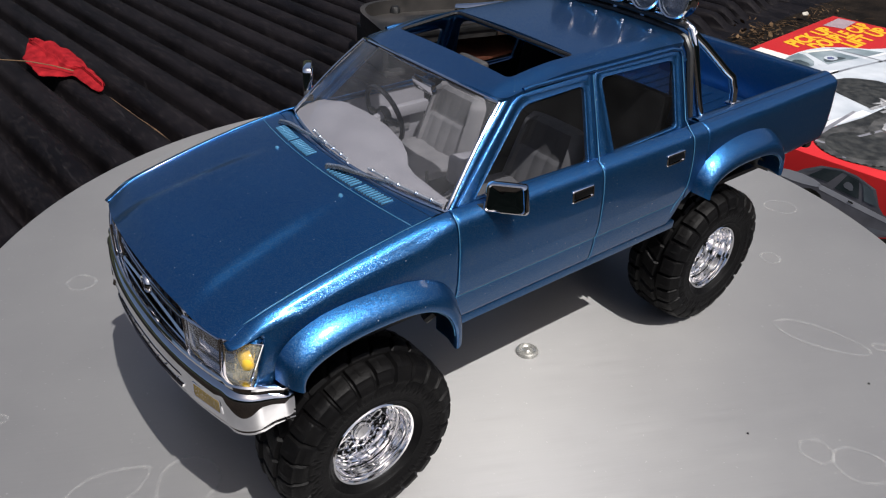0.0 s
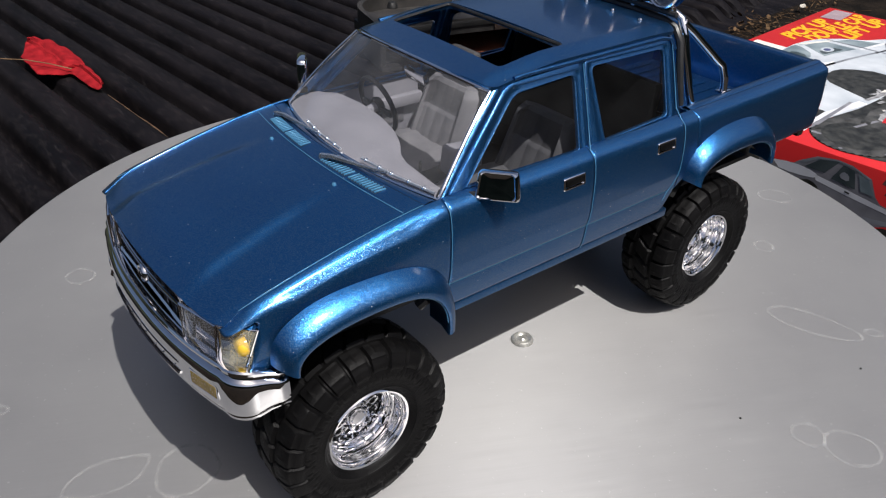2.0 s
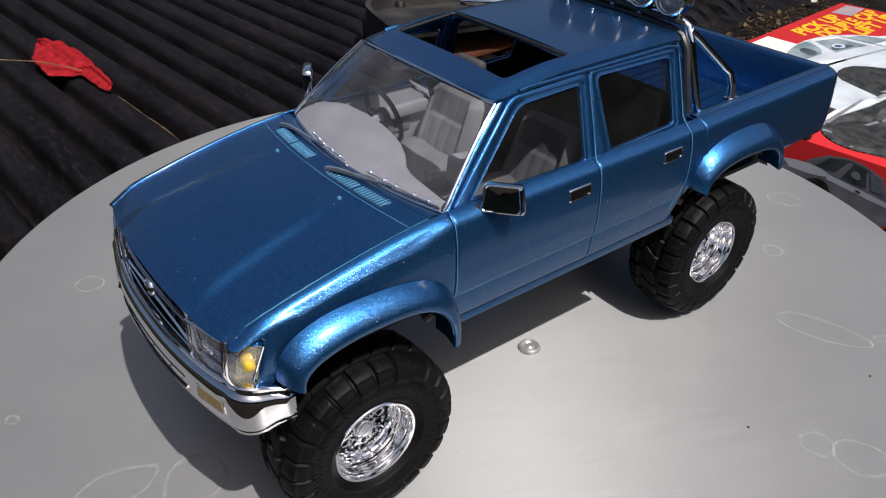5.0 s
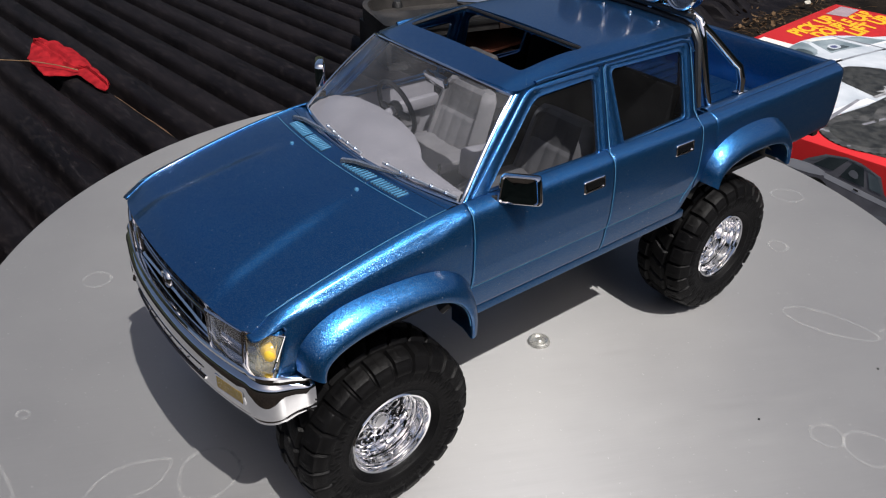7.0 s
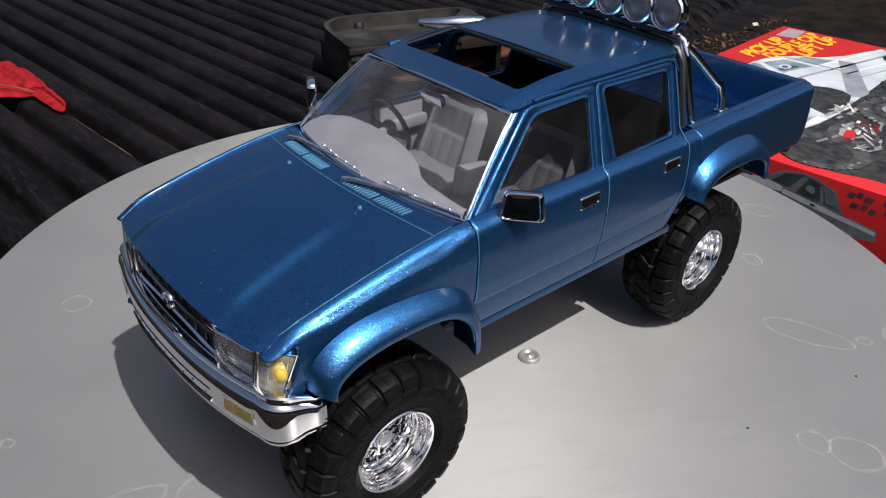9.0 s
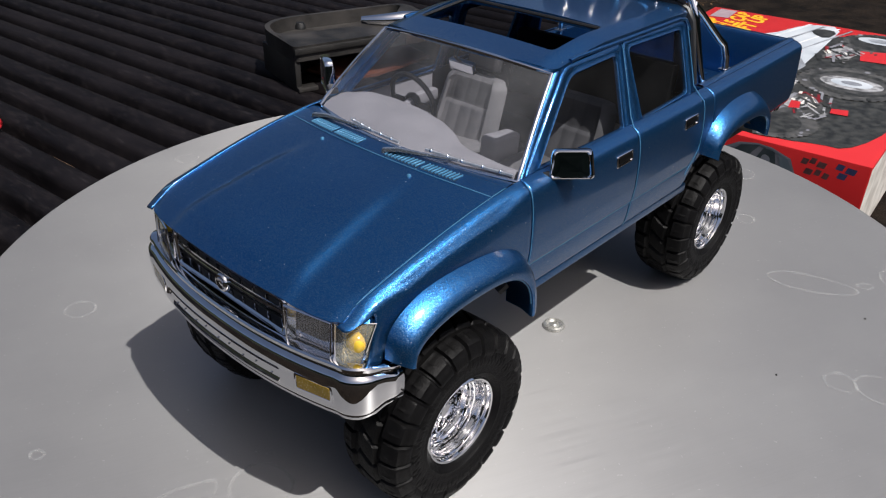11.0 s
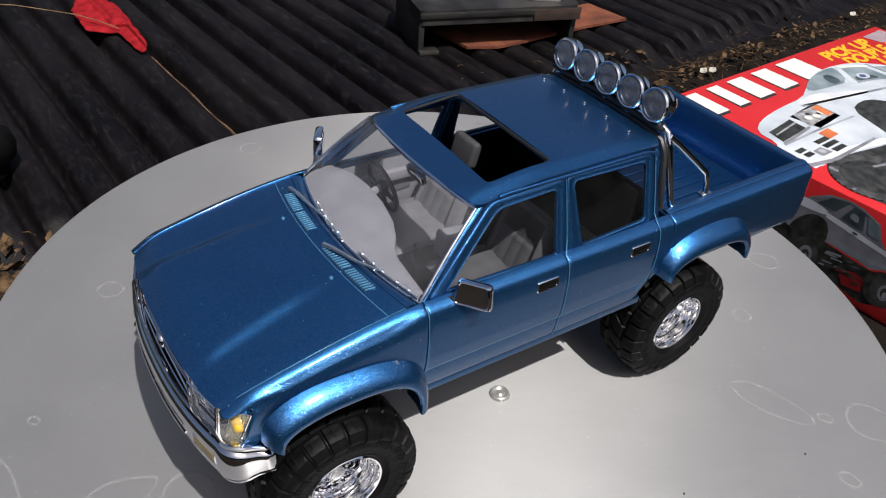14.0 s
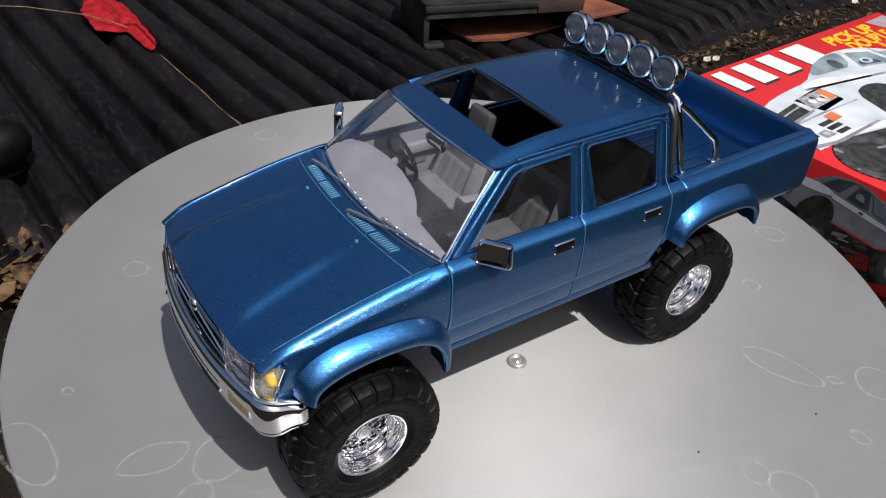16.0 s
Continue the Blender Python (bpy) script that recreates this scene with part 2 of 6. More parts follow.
def structure(name, bm, material, label, category, at=None, smooth=True, kind="structure"):
    ob = new(name, link_mesh(name, bm, material, smooth))
    if at is not None:
        ob.matrix_world = at
    return tagged(ob, label, category, kind=kind)


def grid(fn, nu, nv, bm=None, wrap=False):
    """A sheet from fn(u, v), u and v from 0 to 1; wrap closes it along u."""
    bm = bm or bmesh.new()
    rows = [[bm.verts.new(fn(i / nu, j / nv)) for j in range(nv + 1)] for i in range(nu if wrap else nu + 1)]
    for i in range(nu):
        a, b = rows[i], rows[(i + 1) % len(rows)]
        for j in range(nv):
            bm.faces.new((a[j], b[j], b[j + 1], a[j + 1]))
    return bm


def skin(loops, bm=None, closed=True, cap=(False, False)):
    """Faces between loops of as many points each."""
    bm = bm or bmesh.new()
    rows = [[bm.verts.new(p) for p in loop] for loop in loops]
    n = len(rows[0])
    for a, b in zip(rows, rows[1:]):
        for i in range(n if closed else n - 1):
            bm.faces.new((a[i], a[(i + 1) % n], b[(i + 1) % n], b[i]))
    if cap[0]:
        bm.faces.new(rows[0][::-1])
    if cap[1]:
        bm.faces.new(rows[-1])
    return bm


def block(size, centre=(0, 0, 0), bevel=0.0, seg=2, bm=None, turn=None):
    bm = bm or bmesh.new()
    m = Matrix.Translation(centre) @ (turn or Matrix()) @ Matrix.Diagonal((*size, 1))
    made = bmesh.ops.create_cube(bm, size=1.0, matrix=m)
    if bevel:
        edges = list({e for v in made["verts"] for e in v.link_edges})
        bmesh.ops.bevel(bm, geom=edges, offset=bevel, segments=seg, profile=0.6, affect="EDGES")
    return bm


def tube(path, radius, sides=10, bm=None, closed=False, flat=1.0):
    """A round bar along a path; radius may be a list."""
    pts = [Vector(p) for p in path]
    n = len(pts)
    loops, up = [], None
    for i, p in enumerate(pts):
        d = (pts[(i + 1) % n] - pts[i - 1]) if closed else (pts[min(i + 1, n - 1)] - pts[max(i - 1, 0)])
        d.normalize()
        up = (up - d * up.dot(d)) if up is not None else d.orthogonal()
        up.normalize()
        side = d.cross(up)
        r = radius[i] if isinstance(radius, (list, tuple)) else radius
        loops.append([p + (up * math.cos(a) + side * math.sin(a) * flat) * r for a in (2 * math.pi * k / sides for k in range(sides))])
    if closed:
        loops.append(loops[0])
        bm = skin(loops, bm)
        bmesh.ops.remove_doubles(bm, verts=bm.verts[:], dist=1e-6)
        return bm
    return skin(loops, bm, cap=(True, True))


def lathe(profile, steps=48, axis="y", bm=None, at=(0, 0, 0)):
    """Turns a profile of (radius, along) round an axis."""
    o = Vector(at)

    def spin(r, h, a):
        c, s = r * math.cos(a), r * math.sin(a)
        return o + Vector((c, h, s) if axis == "y" else (c, s, h) if axis == "z" else (h, c, s))

    return skin([[spin(r, h, 2 * math.pi * k / steps) for k in range(steps)] for r, h in profile], bm)


def rounded(corners, radii, n=5):
    """A polygon with rounded corners: n + 1 points to a corner."""
    out, k = [], len(corners)
    for i in range(k):
        p, q, r = (Vector(corners[(i + j) % k]) for j in (-1, 0, 1))
        rad = radii[i] if isinstance(radii, (list, tuple)) else radii
        a, b = q + (p - q).normalized() * rad, q + (r - q).normalized() * rad
        for j in range(n + 1):
            t = j / n
            out.append((a * (1 - t) + q * t) * (1 - t) + (q * (1 - t) + b * t) * t)
    return out


def smoothstep(a, b, x):
    t = max(0.0, min(1.0, (x - a) / (b - a)))
    return t * t * (3 - 2 * t)


def wall_of(ob, thick, offset=-1):
    m = ob.modifiers.new("wall", "SOLIDIFY")
    m.thickness, m.offset = thick, offset
    return ob


# ---------------------------------------------------------------- the place
# table: thin round sheet with a rolled rim and a rivet
TCX, TCY, TR = -0.036, -0.062, 0.3825
table = thing("round_metal_table", "round grey brushed metal tabletop with dried water marks", "table", pose(TCX, TCY, 0))
prof = [(0.0005, -0.0005), (0.15, -0.0005), (TR - 0.004, -0.0005), (TR - 0.001, -0.0015), (TR, -0.004), (TR - 0.001, -0.0065), (TR - 0.004, -0.0075), (0.0005, -0.0075)]
part("tabletop", lathe(prof, 160, "z"), TABLE, table)
pole = lathe([(0.0005, -0.0080), (0.09, -0.0080), (0.09, -0.013), (0.028, -0.02), (0.022, -0.06), (0.022, -0.31), (0.10, -0.326), (0.13, -0.3345), (0.0005, -0.3345)], 40, "z")
part("pedestal", pole, BLACK, table, "black pedestal under the tabletop")
rv = lathe([(0.0002, 0.0022), (0.0018, 0.0022), (0.0026, 0.0015), (0.0040, 0.0010), (0.0048, 0.0016), (0.0062, 0.0022), (0.0074, 0.0016), (0.0080, 0.0002), (0.0080, -0.0004)], 28, "z")
part("rivet", rv, surface("pressed_bright_rivet", (0.50, 0.49, 0.46), (0.62, 0.61, 0.57), 200, 0.30, metal=0.7), table, "pressed metal rivet", at=pose(-0.0104 - TCX, 0.0410 - TCY, 0))


def water_mark(x, y, a, b, turn, seed, width=0.00036, rise=0.0):
    """The faint pale rim that a dried drop leaves: a wobbly closed ribbon."""
    bm = bmesh.new()
    n = 120
    ring = []
    for k in range(n):
        q = 2 * math.pi * k / n
        wob = 1 + 0.20 * noise.noise((math.cos(q) * 0.8 + seed * 7, math.sin(q) * 0.8, seed)) + 0.025 * noise.noise((math.cos(q) * 3, math.sin(q) * 4 + seed, seed))
        wd = width * (0.45 + 0.9 * abs(noise.noise((math.cos(q) * 1.5, math.sin(q) * 1.5, seed + 9))))
        row = []
        for o in (-wd, wd):
            row.append(bm.verts.new((math.cos(q) * (a + o) * wob, math.sin(q) * (b + o) * wob, 0)))
        ring.append(row)
    for k in range(n):
        p, q = ring[k], ring[(k + 1) % n]
        bm.faces.new((p[0], p[1], q[1], q[0]))
    part("water_mark", bm, STAIN, table, at=pose(x - TCX, y - TCY, 0.00005 + seed * 0.00002 + rise, 0, 0, turn), smooth=False)


for i, mark in enumerate(((0.334, -0.054, 0.0330, 0.0150, 101), (0.264, -0.007, 0.0243, 0.0125, 175), (0.225, 0.016, 0.0172, 0.0180, 138), (0.250, 0.037, 0.0106, 0.0112, 149), (0.299, -0.098, 0.0032, 0.0040, 17),
                          (-0.199, 0.155, 0.0319, 0.0120, 111), (-0.224, 0.186, 0.0055, 0.0040, 133), (-0.256, 0.209, 0.0200, 0.0185, 145), (-0.188, 0.233, 0.0074, 0.0055, 109), (-0.092, 0.214, 0.0096, 0.0100, 128),
                          (-0.103, 0.236, 0.0154, 0.0137, 132), (-0.353, 0.022, 0.0153, 0.0120, 129), (0.019, -0.399, 0.0110, 0.0120, 160), (0.216, -0.219, 0.0100, 0.0100, 156), (-0.264, 0.069, 0.0080, 0.0090, 129))):
    water_mark(*mark, i + 1)
    water_mark(*mark, i + 1, 0.0020, 0.00001)
for x, y in ((-0.179, 0.201), (-0.070, 0.180), (-0.121, 0.275)):
    part("grit", lathe([(0.0001, 0.0005), (0.0006, 0.0003), (0.0008, -0.0004)], 8, "z", at=(x - TCX, y - TCY, 0)), BLACK, table, "dark speck of grit")


# ribbed liner of a pickup bed; the ribs run away from the tailgate's edge
LZ, PITCH, SLANT = -0.300, 0.084, -0.085
TAIL_Z = -0.338


def rib_ends(x):
    return -0.740 + 0.100 * (x - 0.27)


RIB = ((0.0, 0.74), (0.025, 0.54), (0.055, 0.30), (0.09, 0.11), (0.13, 0.02), (0.165, 0.0), (0.20, 0.04), (0.24, 0.17), (0.28, 0.38), (0.32, 0.60), (0.365, 0.78), (0.42, 0.89), (0.50, 0.965), (0.60, 1.0), (0.71, 1.0), (0.81, 0.98), (0.89, 0.93), (0.95, 0.86))


def liner_sheet():
    bm = bmesh.new()
    ways = [0.0, 0.006, 0.5, 1.0, 1.010, 1.020, 1.030, 1.042, 1.055, 1.07, 1.09, 1.2, 1.4, 1.7, 2.1, 2.6, 3.3, 4.2]
    rows = []
    for k in range(-34, 22):
        for share, h in RIB:
            c = (k + share) * PITCH
            row = []
            for w in ways:
                y0 = rib_ends(c) + 0.012 * math.sin(k * 2.1)
                flat = 0.014 + 0.085 * max(0.0, -1.1 - c)
                y = y0 - (flat * w if w < 1 else flat + w - 1)
                rise = smoothstep(1.0, 1.080, w)
                sag = 0.0012 * noise.noise((c * 9, y * 2.5, 0.3))
                row.append(bm.verts.new((c + SLANT * (y + 1.2), y, LZ - 0.040 + 0.040 * h * rise + sag - (0.012 if w == 0 else 0))))
            rows.append(row)
    for a, b in zip(rows, rows[1:]):
        for j in range(len(ways) - 1):
            bm.faces.new((a[j], b[j], b[j + 1], a[j + 1]))
    return bm


structure("bed_liner", liner_sheet(), LINER, "ribbed black plastic pickup bed liner, scuffed and dusty", "bed liner")
structure("tailgate", grid(lambda u, v: (-2.88 + 4.72 * u, rib_ends(-2.88 + 4.72 * u) + 0.03 - 0.06 * (1 - v) ** 6 + 1.25 * v, TAIL_Z + 0.003 * noise.noise((u * 15, v * 5, 1))), 40, 16), GAP_DIRT, "dirty dark lowered tailgate under the table and box", "tailgate")
def bed_body():
    """The plain body of the pickup bed under its liner and tailgate."""
    bm = bmesh.new()
    rings = []
    for z in (-1.049, -0.348):
        rings.append([(x, y, z) for x, y in ((-2.50, rib_ends(-2.8) - 3.1), (-2.86, rib_ends(-2.86) + 1.20), (1.82, rib_ends(1.82) + 1.20), (2.04, rib_ends(1.8) - 3.1))])
    return skin(rings, bm, cap=(True, True))


structure("bed_body", bed_body(), BLACK, "plain dark body of the pickup bed under its liner", "bed body", smooth=False)
# Added unseen ring, dark to hide the low sky from chrome and paint.
DARK_RING = surface("dark_ring_surface", (0.012, 0.018, 0.008), (0.05, 0.06, 0.035), 1.5, 0.9)
structure("backdrop", lathe([(9.0, -1.05), (9.3, 1.0), (9.0, 2.0)], 48, "z"), DARK_RING, "dark ring added out of view to darken low reflections", "backdrop")
structure("ground", grid(lambda u, v: (-60 + 120 * u, -60 + 120 * v, -1.05), 8, 8), GAP_DIRT, "dark brown ground beyond the pickup bed", "ground")


# ---------------------------------------------------------------- the model pickup truck
Y0 = 0.0035
truck = thing("model_pickup_truck", "metallic blue lifted double-cab model pickup, chrome trim, on metal table", "model truck", pose(0, Y0, 0, 0, 0, 0.3))

SIDE_Z = (0.100, 0.103, 0.111, 0.1185, 0.1195, 0.1205, 0.130, 0.142, 0.150, 0.1575, 0.1622, 0.1650, 0.1665)
SIDE_Y = (0.0795, 0.0826, 0.0842, 0.0849, 0.0846, 0.0856, 0.0868, 0.0868, 0.0864, 0.0855, 0.0842, 0.0820, 0.0768)
CROWN = (0, 0, 0, 0, 0, 0, 0, 0.0001, 0.0004, 0.0005, 0.0001, -0.0006, -0.0002)
ROWS_V = [(z - 0.100) / 0.0665 for z in SIDE_Z]


def hood_edge(x):
    u = max(0.0, (x - 0.098) / 0.1195)
    return 0.1665 - 0.0235 * u ** 1.45


def taper(x):
    if x > 0.098:
        return -0.0030 * ((x - 0.098) / 0.105) ** 2
    if x < -0.098:
        return -0.0042 * (-0.098 - x) / 0.157
    return 0.0


def side_y(x, v):
    """The body side's distance from the middle at height share v."""
    full = smoothstep(0.098, 0.122, x) * (1 - smoothstep(0.180, 0.203, x))
    w = min(0.025 + 0.045 * full, 1 - v) if v > 0.5 else 0.0
    near = [v + w * k for k in (-1, -0.6, -0.2, 0.2, 0.6, 1)]
    plain = float(np.mean(np.interp(near, ROWS_V, SIDE_Y)))
    crown = float(np.mean(np.interp(near, ROWS_V, CROWN))) * full
    return plain + crown + taper(x) * (1 - 0.4 * smoothstep(0.75, 1.0, v))


def panel(name, x0, x1, low, top, s, parent, v0=0.0, v1=1.0, front=None, nu=26, edge=0.0004, label=""):
    """A pressed panel of the body's side, between x0 and x1, whose edges turn in."""
    vs = sorted({v0, v1, *[v for v in ROWS_V if v0 < v < v1], *[v0 + (v1 - v0) * k / 16 for k in range(17)], *([0.905, 0.92, 0.93, 0.955, 0.965, 0.988, 0.997] if v1 == 1.0 else [])})
    us = [0, 0.012, 0.03] + [0.03 + 0.94 * k / nu for k in range(1, nu)] + [0.97, 0.988, 1]
    bm = bmesh.new()
    grid_rows = []
    for u in us:
        row = []
        for v in vs:
            xe = front(v) if front else x1
            x = x0 + (xe - x0) * u
            lo, hi = low(x), top(x)
            z = lo + (hi - lo) * (v - v0) / (v1 - v0)
            vv = (z - 0.100) / (hi - 0.100) if hi > 0.101 else v
            y = side_y(x, max(0.0, min(1.0, vv if v1 == 1.0 else v)))
            if u in (0, 1):
                y -= edge
            row.append(bm.verts.new((x, s * y, z)))
        grid_rows.append(row)
    for a, b in zip(grid_rows, grid_rows[1:]):
        for j in range(len(vs) - 1):
            bm.faces.new((a[j], b[j], b[j + 1], a[j + 1]))
    return wall_of(part(name, bm, PAINT, parent, label), 0.0012, 1 if s < 0 else -1)


def arch_low(xc, half, zc, rise, base):
    def low(x):
        d = (x - xc) / half
        return max(base, zc + rise * math.sqrt(max(0.0, 1 - d * d))) if abs(d) < 1 else base
    return low


def flare(name, xc, s, parent, half_in, z_end_f, z_end_r, top_in, half_out, top_out):
    """A swollen wheel-arch flare: an arc swept from the fender out to its lip."""
    def arc(a, half, top, zb):
        c, q = math.cos(a), math.sin(a)
        zend = z_end_f + (z_end_r - z_end_f) * (1 - c) / 2
        p = abs(q) ** 0.72
        return xc + half * math.copysign(abs(c) ** 0.80, c), zend + zb + (top - zend - zb) * p
    n = 44
    lanes = []
    for share, out, dz in ((0.0, 0.0850, 0.0), (0.10, 0.0885, 0.0), (0.35, 0.0935, 0.0), (0.62, 0.0962, 0.0), (0.84, 0.0968, 0.0), (0.96, 0.0962, 0.0), (1.0, 0.0950, 0.0), (1.0, 0.0935, 0.0006), (0.9, 0.0880, 0.0010), (0.9, 0.0780, 0.0010)):
        lane = []
        for k in range(n + 1):
            a = math.pi * k / n
            xo, zo = arc(a, half_out, top_out, 0.004)
            xi, zi = arc(a, half_in, top_in, 0.0)
            x, z = xo + (xi - xo) * share, zo + (zi - zo) * share + dz
            lane.append((x, s * out, z))
        lanes.append(lane)
    rim = part(name, skin(lanes, closed=False), PAINT, parent, "")
    part("flare_lip", tube([Vector(p) + Vector((0, s * 0.0001, -0.0001)) for p in lanes[6][2:-2]], 0.00035, 5), LINE_BLUE, rim)
    return rim


door_low = lambda x: 0.1015
shoulder = lambda x: 0.1665
BED_TOP = 0.1660
for s in (1, -1):
    # fender, doors, cab corner, bed side
    lamp_front = lambda v: 0.2074 - 0.0060 * max(0.0, min(1.0, (v - 0.28) / 0.55)) + 0.0148 * smoothstep(0.84, 0.975, v)
    panel("front_fender", 0.0977, 0.2170, arch_low(0.147, 0.049, 0.100, 0.035, 0.108), lambda x: hood_edge(x) - 0.0002 - 0.0048 * smoothstep(0.80, 1.04, (x - 0.108) / 0.1050) ** 2, s, truck, front=lamp_front, nu=40)
    fd = panel("front_door", -0.0049, 0.0975, door_low, shoulder, s, truck)
    rd = panel("rear_door", -0.0849, -0.0051, arch_low(-0.1385, 0.060, 0.100, 0.041, 0.1015), shoulder, s, truck)
    panel("cab_corner", -0.0985, -0.0851, arch_low(-0.1385, 0.060, 0.100, 0.041, 0.1015), shoulder, s, truck, nu=8)
    panel("bed_side", -0.2560, -0.0995, arch_low(-0.1385, 0.053, 0.100, 0.041, 0.118), lambda x: BED_TOP, s, truck, nu=50)
    sill = block((0.185, 0.006, 0.006), (0.006, s * 0.0790, 0.1000), 0.0012)
    part("sill", sill, PAINT, truck)
    flare("wheel_arch_flare", 0.1475, s, truck, 0.0425, 0.113, 0.0965, 0.1305, 0.0515, 0.1440)
    flare("wheel_arch_flare", -0.1385, s, truck, 0.0400, 0.1200, 0.1145, 0.1370, 0.0475, 0.1520)
    # door handles in shallow recesses
    for door, hx, hz in ((fd, 0.0120, 0.1535), (rd, -0.0672, 0.1537)):
        y = side_y(hx, (hz - 0.1) / 0.0665)
        lean = pose(hx, s * (y - 0.0004), hz, s * 8)
        hb = skin([[(a, s * b * 1.0, c) for a, c in [(p.x, p.y) for p in rounded(((-0.0085 + i, -0.0035 + i), (0.0085 - i, -0.0035 + i), (0.0085 - i, 0.0035 - i), (-0.0085 + i, 0.0035 - i)), 0.0008, 2)]] for i, b in ((0, -0.001), (0, 0.0009), (0.0004, 0.0013), (0.0010, 0.0013), (0.0014, 0.0003))], cap=(False, True))
        part("handle", hb, BRIGHT, door, "chrome door handle", at=lean)
        # black block stands for the dark reflection inside the chrome handle
        part("handle_reflection", block((0.0134, 0.0012, 0.0040), (0, s * 0.0009, 0.0004), 0.0005), RUBBER, door, "dark reflection in the handle, set in as black", at=lean)


# greenhouse
def tumble(z):
    """Distance from the middle of the leaning upper side."""
    return 0.0765 - (z - 0.163) * 0.325


def hoop(corners, radii, s, out=0.0, grow=0.0, n=5):
    pts = rounded(corners, radii, n)
    return [(p.x, s * (tumble(p.y) + out), p.y) for p in pts]


FRONT_OUT = ((0.0925, 0.1650), (0.0450, 0.2085), (-0.0090, 0.2105), (-0.0075, 0.1650))
FRONT_WIN = ((0.0800, 0.1665), (0.0405, 0.2030), (-0.0035, 0.2045), (-0.0005, 0.1650))
REAR_OUT = ((-0.0105, 0.1650), (-0.0120, 0.2105), (-0.0850, 0.2105), (-0.0835, 0.1650))
REAR_WIN = ((-0.0222, 0.1655), (-0.0175, 0.2060), (-0.0790, 0.2050), (-0.0770, 0.1675))


def inset(corners, d):
    c = Vector((sum(p[0] for p in corners) / 4, sum(p[1] for p in corners) / 4))
    return [tuple(Vector(p) + (c - Vector(p)).normalized() * d) for p in corners]


for s in (1, -1):
    for name, outer, win, rr in (("front_door_frame", FRONT_OUT, FRONT_WIN, (0.002, 0.006, 0.004, 0.002)), ("rear_door_frame", REAR_OUT, REAR_WIN, (0.002, 0.004, 0.005, 0.003))):
        loops = [hoop(outer, rr, s, -0.0018), hoop(outer, rr, s, 0.0), hoop(inset(outer, 0.0006), rr, s, 0.0004),
                 hoop(inset(win, -0.0050), rr, s, 0.0004), hoop(inset(win, -0.0042), rr, s, -0.0001), hoop(inset(win, -0.0016), rr, s, -0.0001),
                 hoop(inset(win, -0.0008), rr, s, 0.0002), hoop(win, rr, s, -0.0002), hoop(win, rr, s, -0.0022)]
        fr = part(name, skin(loops), PAINT, truck)
        pane = skin([hoop(inset(win, -0.001), rr, s, -0.0012)], cap=(True, False))
        part("window", pane, SHADE_TINT if name.startswith("rear") else SIDE_GLASS, fr, "clear rear door window, tinted for cabin shade" if name.startswith("rear") else "clear side window").visible_shadow = False

# cab sides behind the frames: A pillar, middle post, rear post and roof rail
for s in (1, -1):
    def strip(pairs, out=-0.0006):
        return skin([[(x, s * (tumble(z) + out), z) for x, z in row] for row in pairs], closed=False)
    post = strip([[(-0.0075, 0.163), (-0.0088, 0.2105)], [(-0.0106, 0.163), (-0.0122, 0.2105)]])
    part("middle_post", post, PAINT, truck)
    rear = [[(-0.0828, 0.163), (-0.0842, 0.190), (-0.0845, 0.2105)], [(-0.0900, 0.163), (-0.0905, 0.190), (-0.0895, 0.2095)], [(-0.0945, 0.163), (-0.0935, 0.190), (-0.0915, 0.2080)]]
    rows = [[(x, s * (tumble(z) - o), z) for x, z in row] for row, o in zip(rear, (0.0006, 0.0008, 0.0035))]
    rows.append([(x - 0.0008, s * (tumble(z) - 0.008), z) for x, z in rear[2]])
    part("rear_post", skin(rows, closed=False), PAINT, truck)


# fine pale beads along the door edges: sunlit groove edges put in as colour
for s in (1, -1):
    def edge_line(name, pts, r=0.00030):
        out = []
        for x, z in pts:
            y = tumble(z) + 0.0003 if z > 0.1655 else side_y(x, (z - 0.1) / 0.0665)
            out.append((x, s * (y + 0.0001), z))
        part(name, tube(out, r, 5), LINE_BLUE, truck)
    zs = [0.1025 + 0.0035 * k for k in range(19)]
    edge_line("door_edge_glint", [(0.0976, z) for z in zs])
    edge_line("door_edge_glint", [(-0.0050, z) for z in zs] + [(-0.0092, 0.1700), (-0.0098, 0.1800), (-0.0104, 0.1950), (-0.0108, 0.2090)])
    edge_line("door_edge_glint", [(-0.0850 + 0.0100 * smoothstep(0.135, 0.108, z), z) for z in zs if z > 0.112] + [(-0.0862, 0.1700), (-0.0870, 0.1900), (-0.0872, 0.2060)])
    # the highlight along the door crease, put in as a pale bead
    edge_line("crease_glint", [(x, 0.1195) for x in np.linspace(-0.0848, 0.0974, 24)], 0.00042)


# windscreen, curved in plan; its frame
def screen(y, t):
    """The screen at half-width share y (-1 to 1) and height share t."""
    half = 0.0760 + (0.0615 - 0.0760) * t
    bow = 1 - y * y
    x = 0.0985 + (0.0560 - 0.0985) * t + bow * (0.0125 - 0.0035 * t)
    z = 0.1655 + (0.2070 - 0.1655) * t + bow * (0.0005 + 0.0045 * t) + 0.0018 * math.sin(math.pi * t)
    return Vector((x, y * half, z))


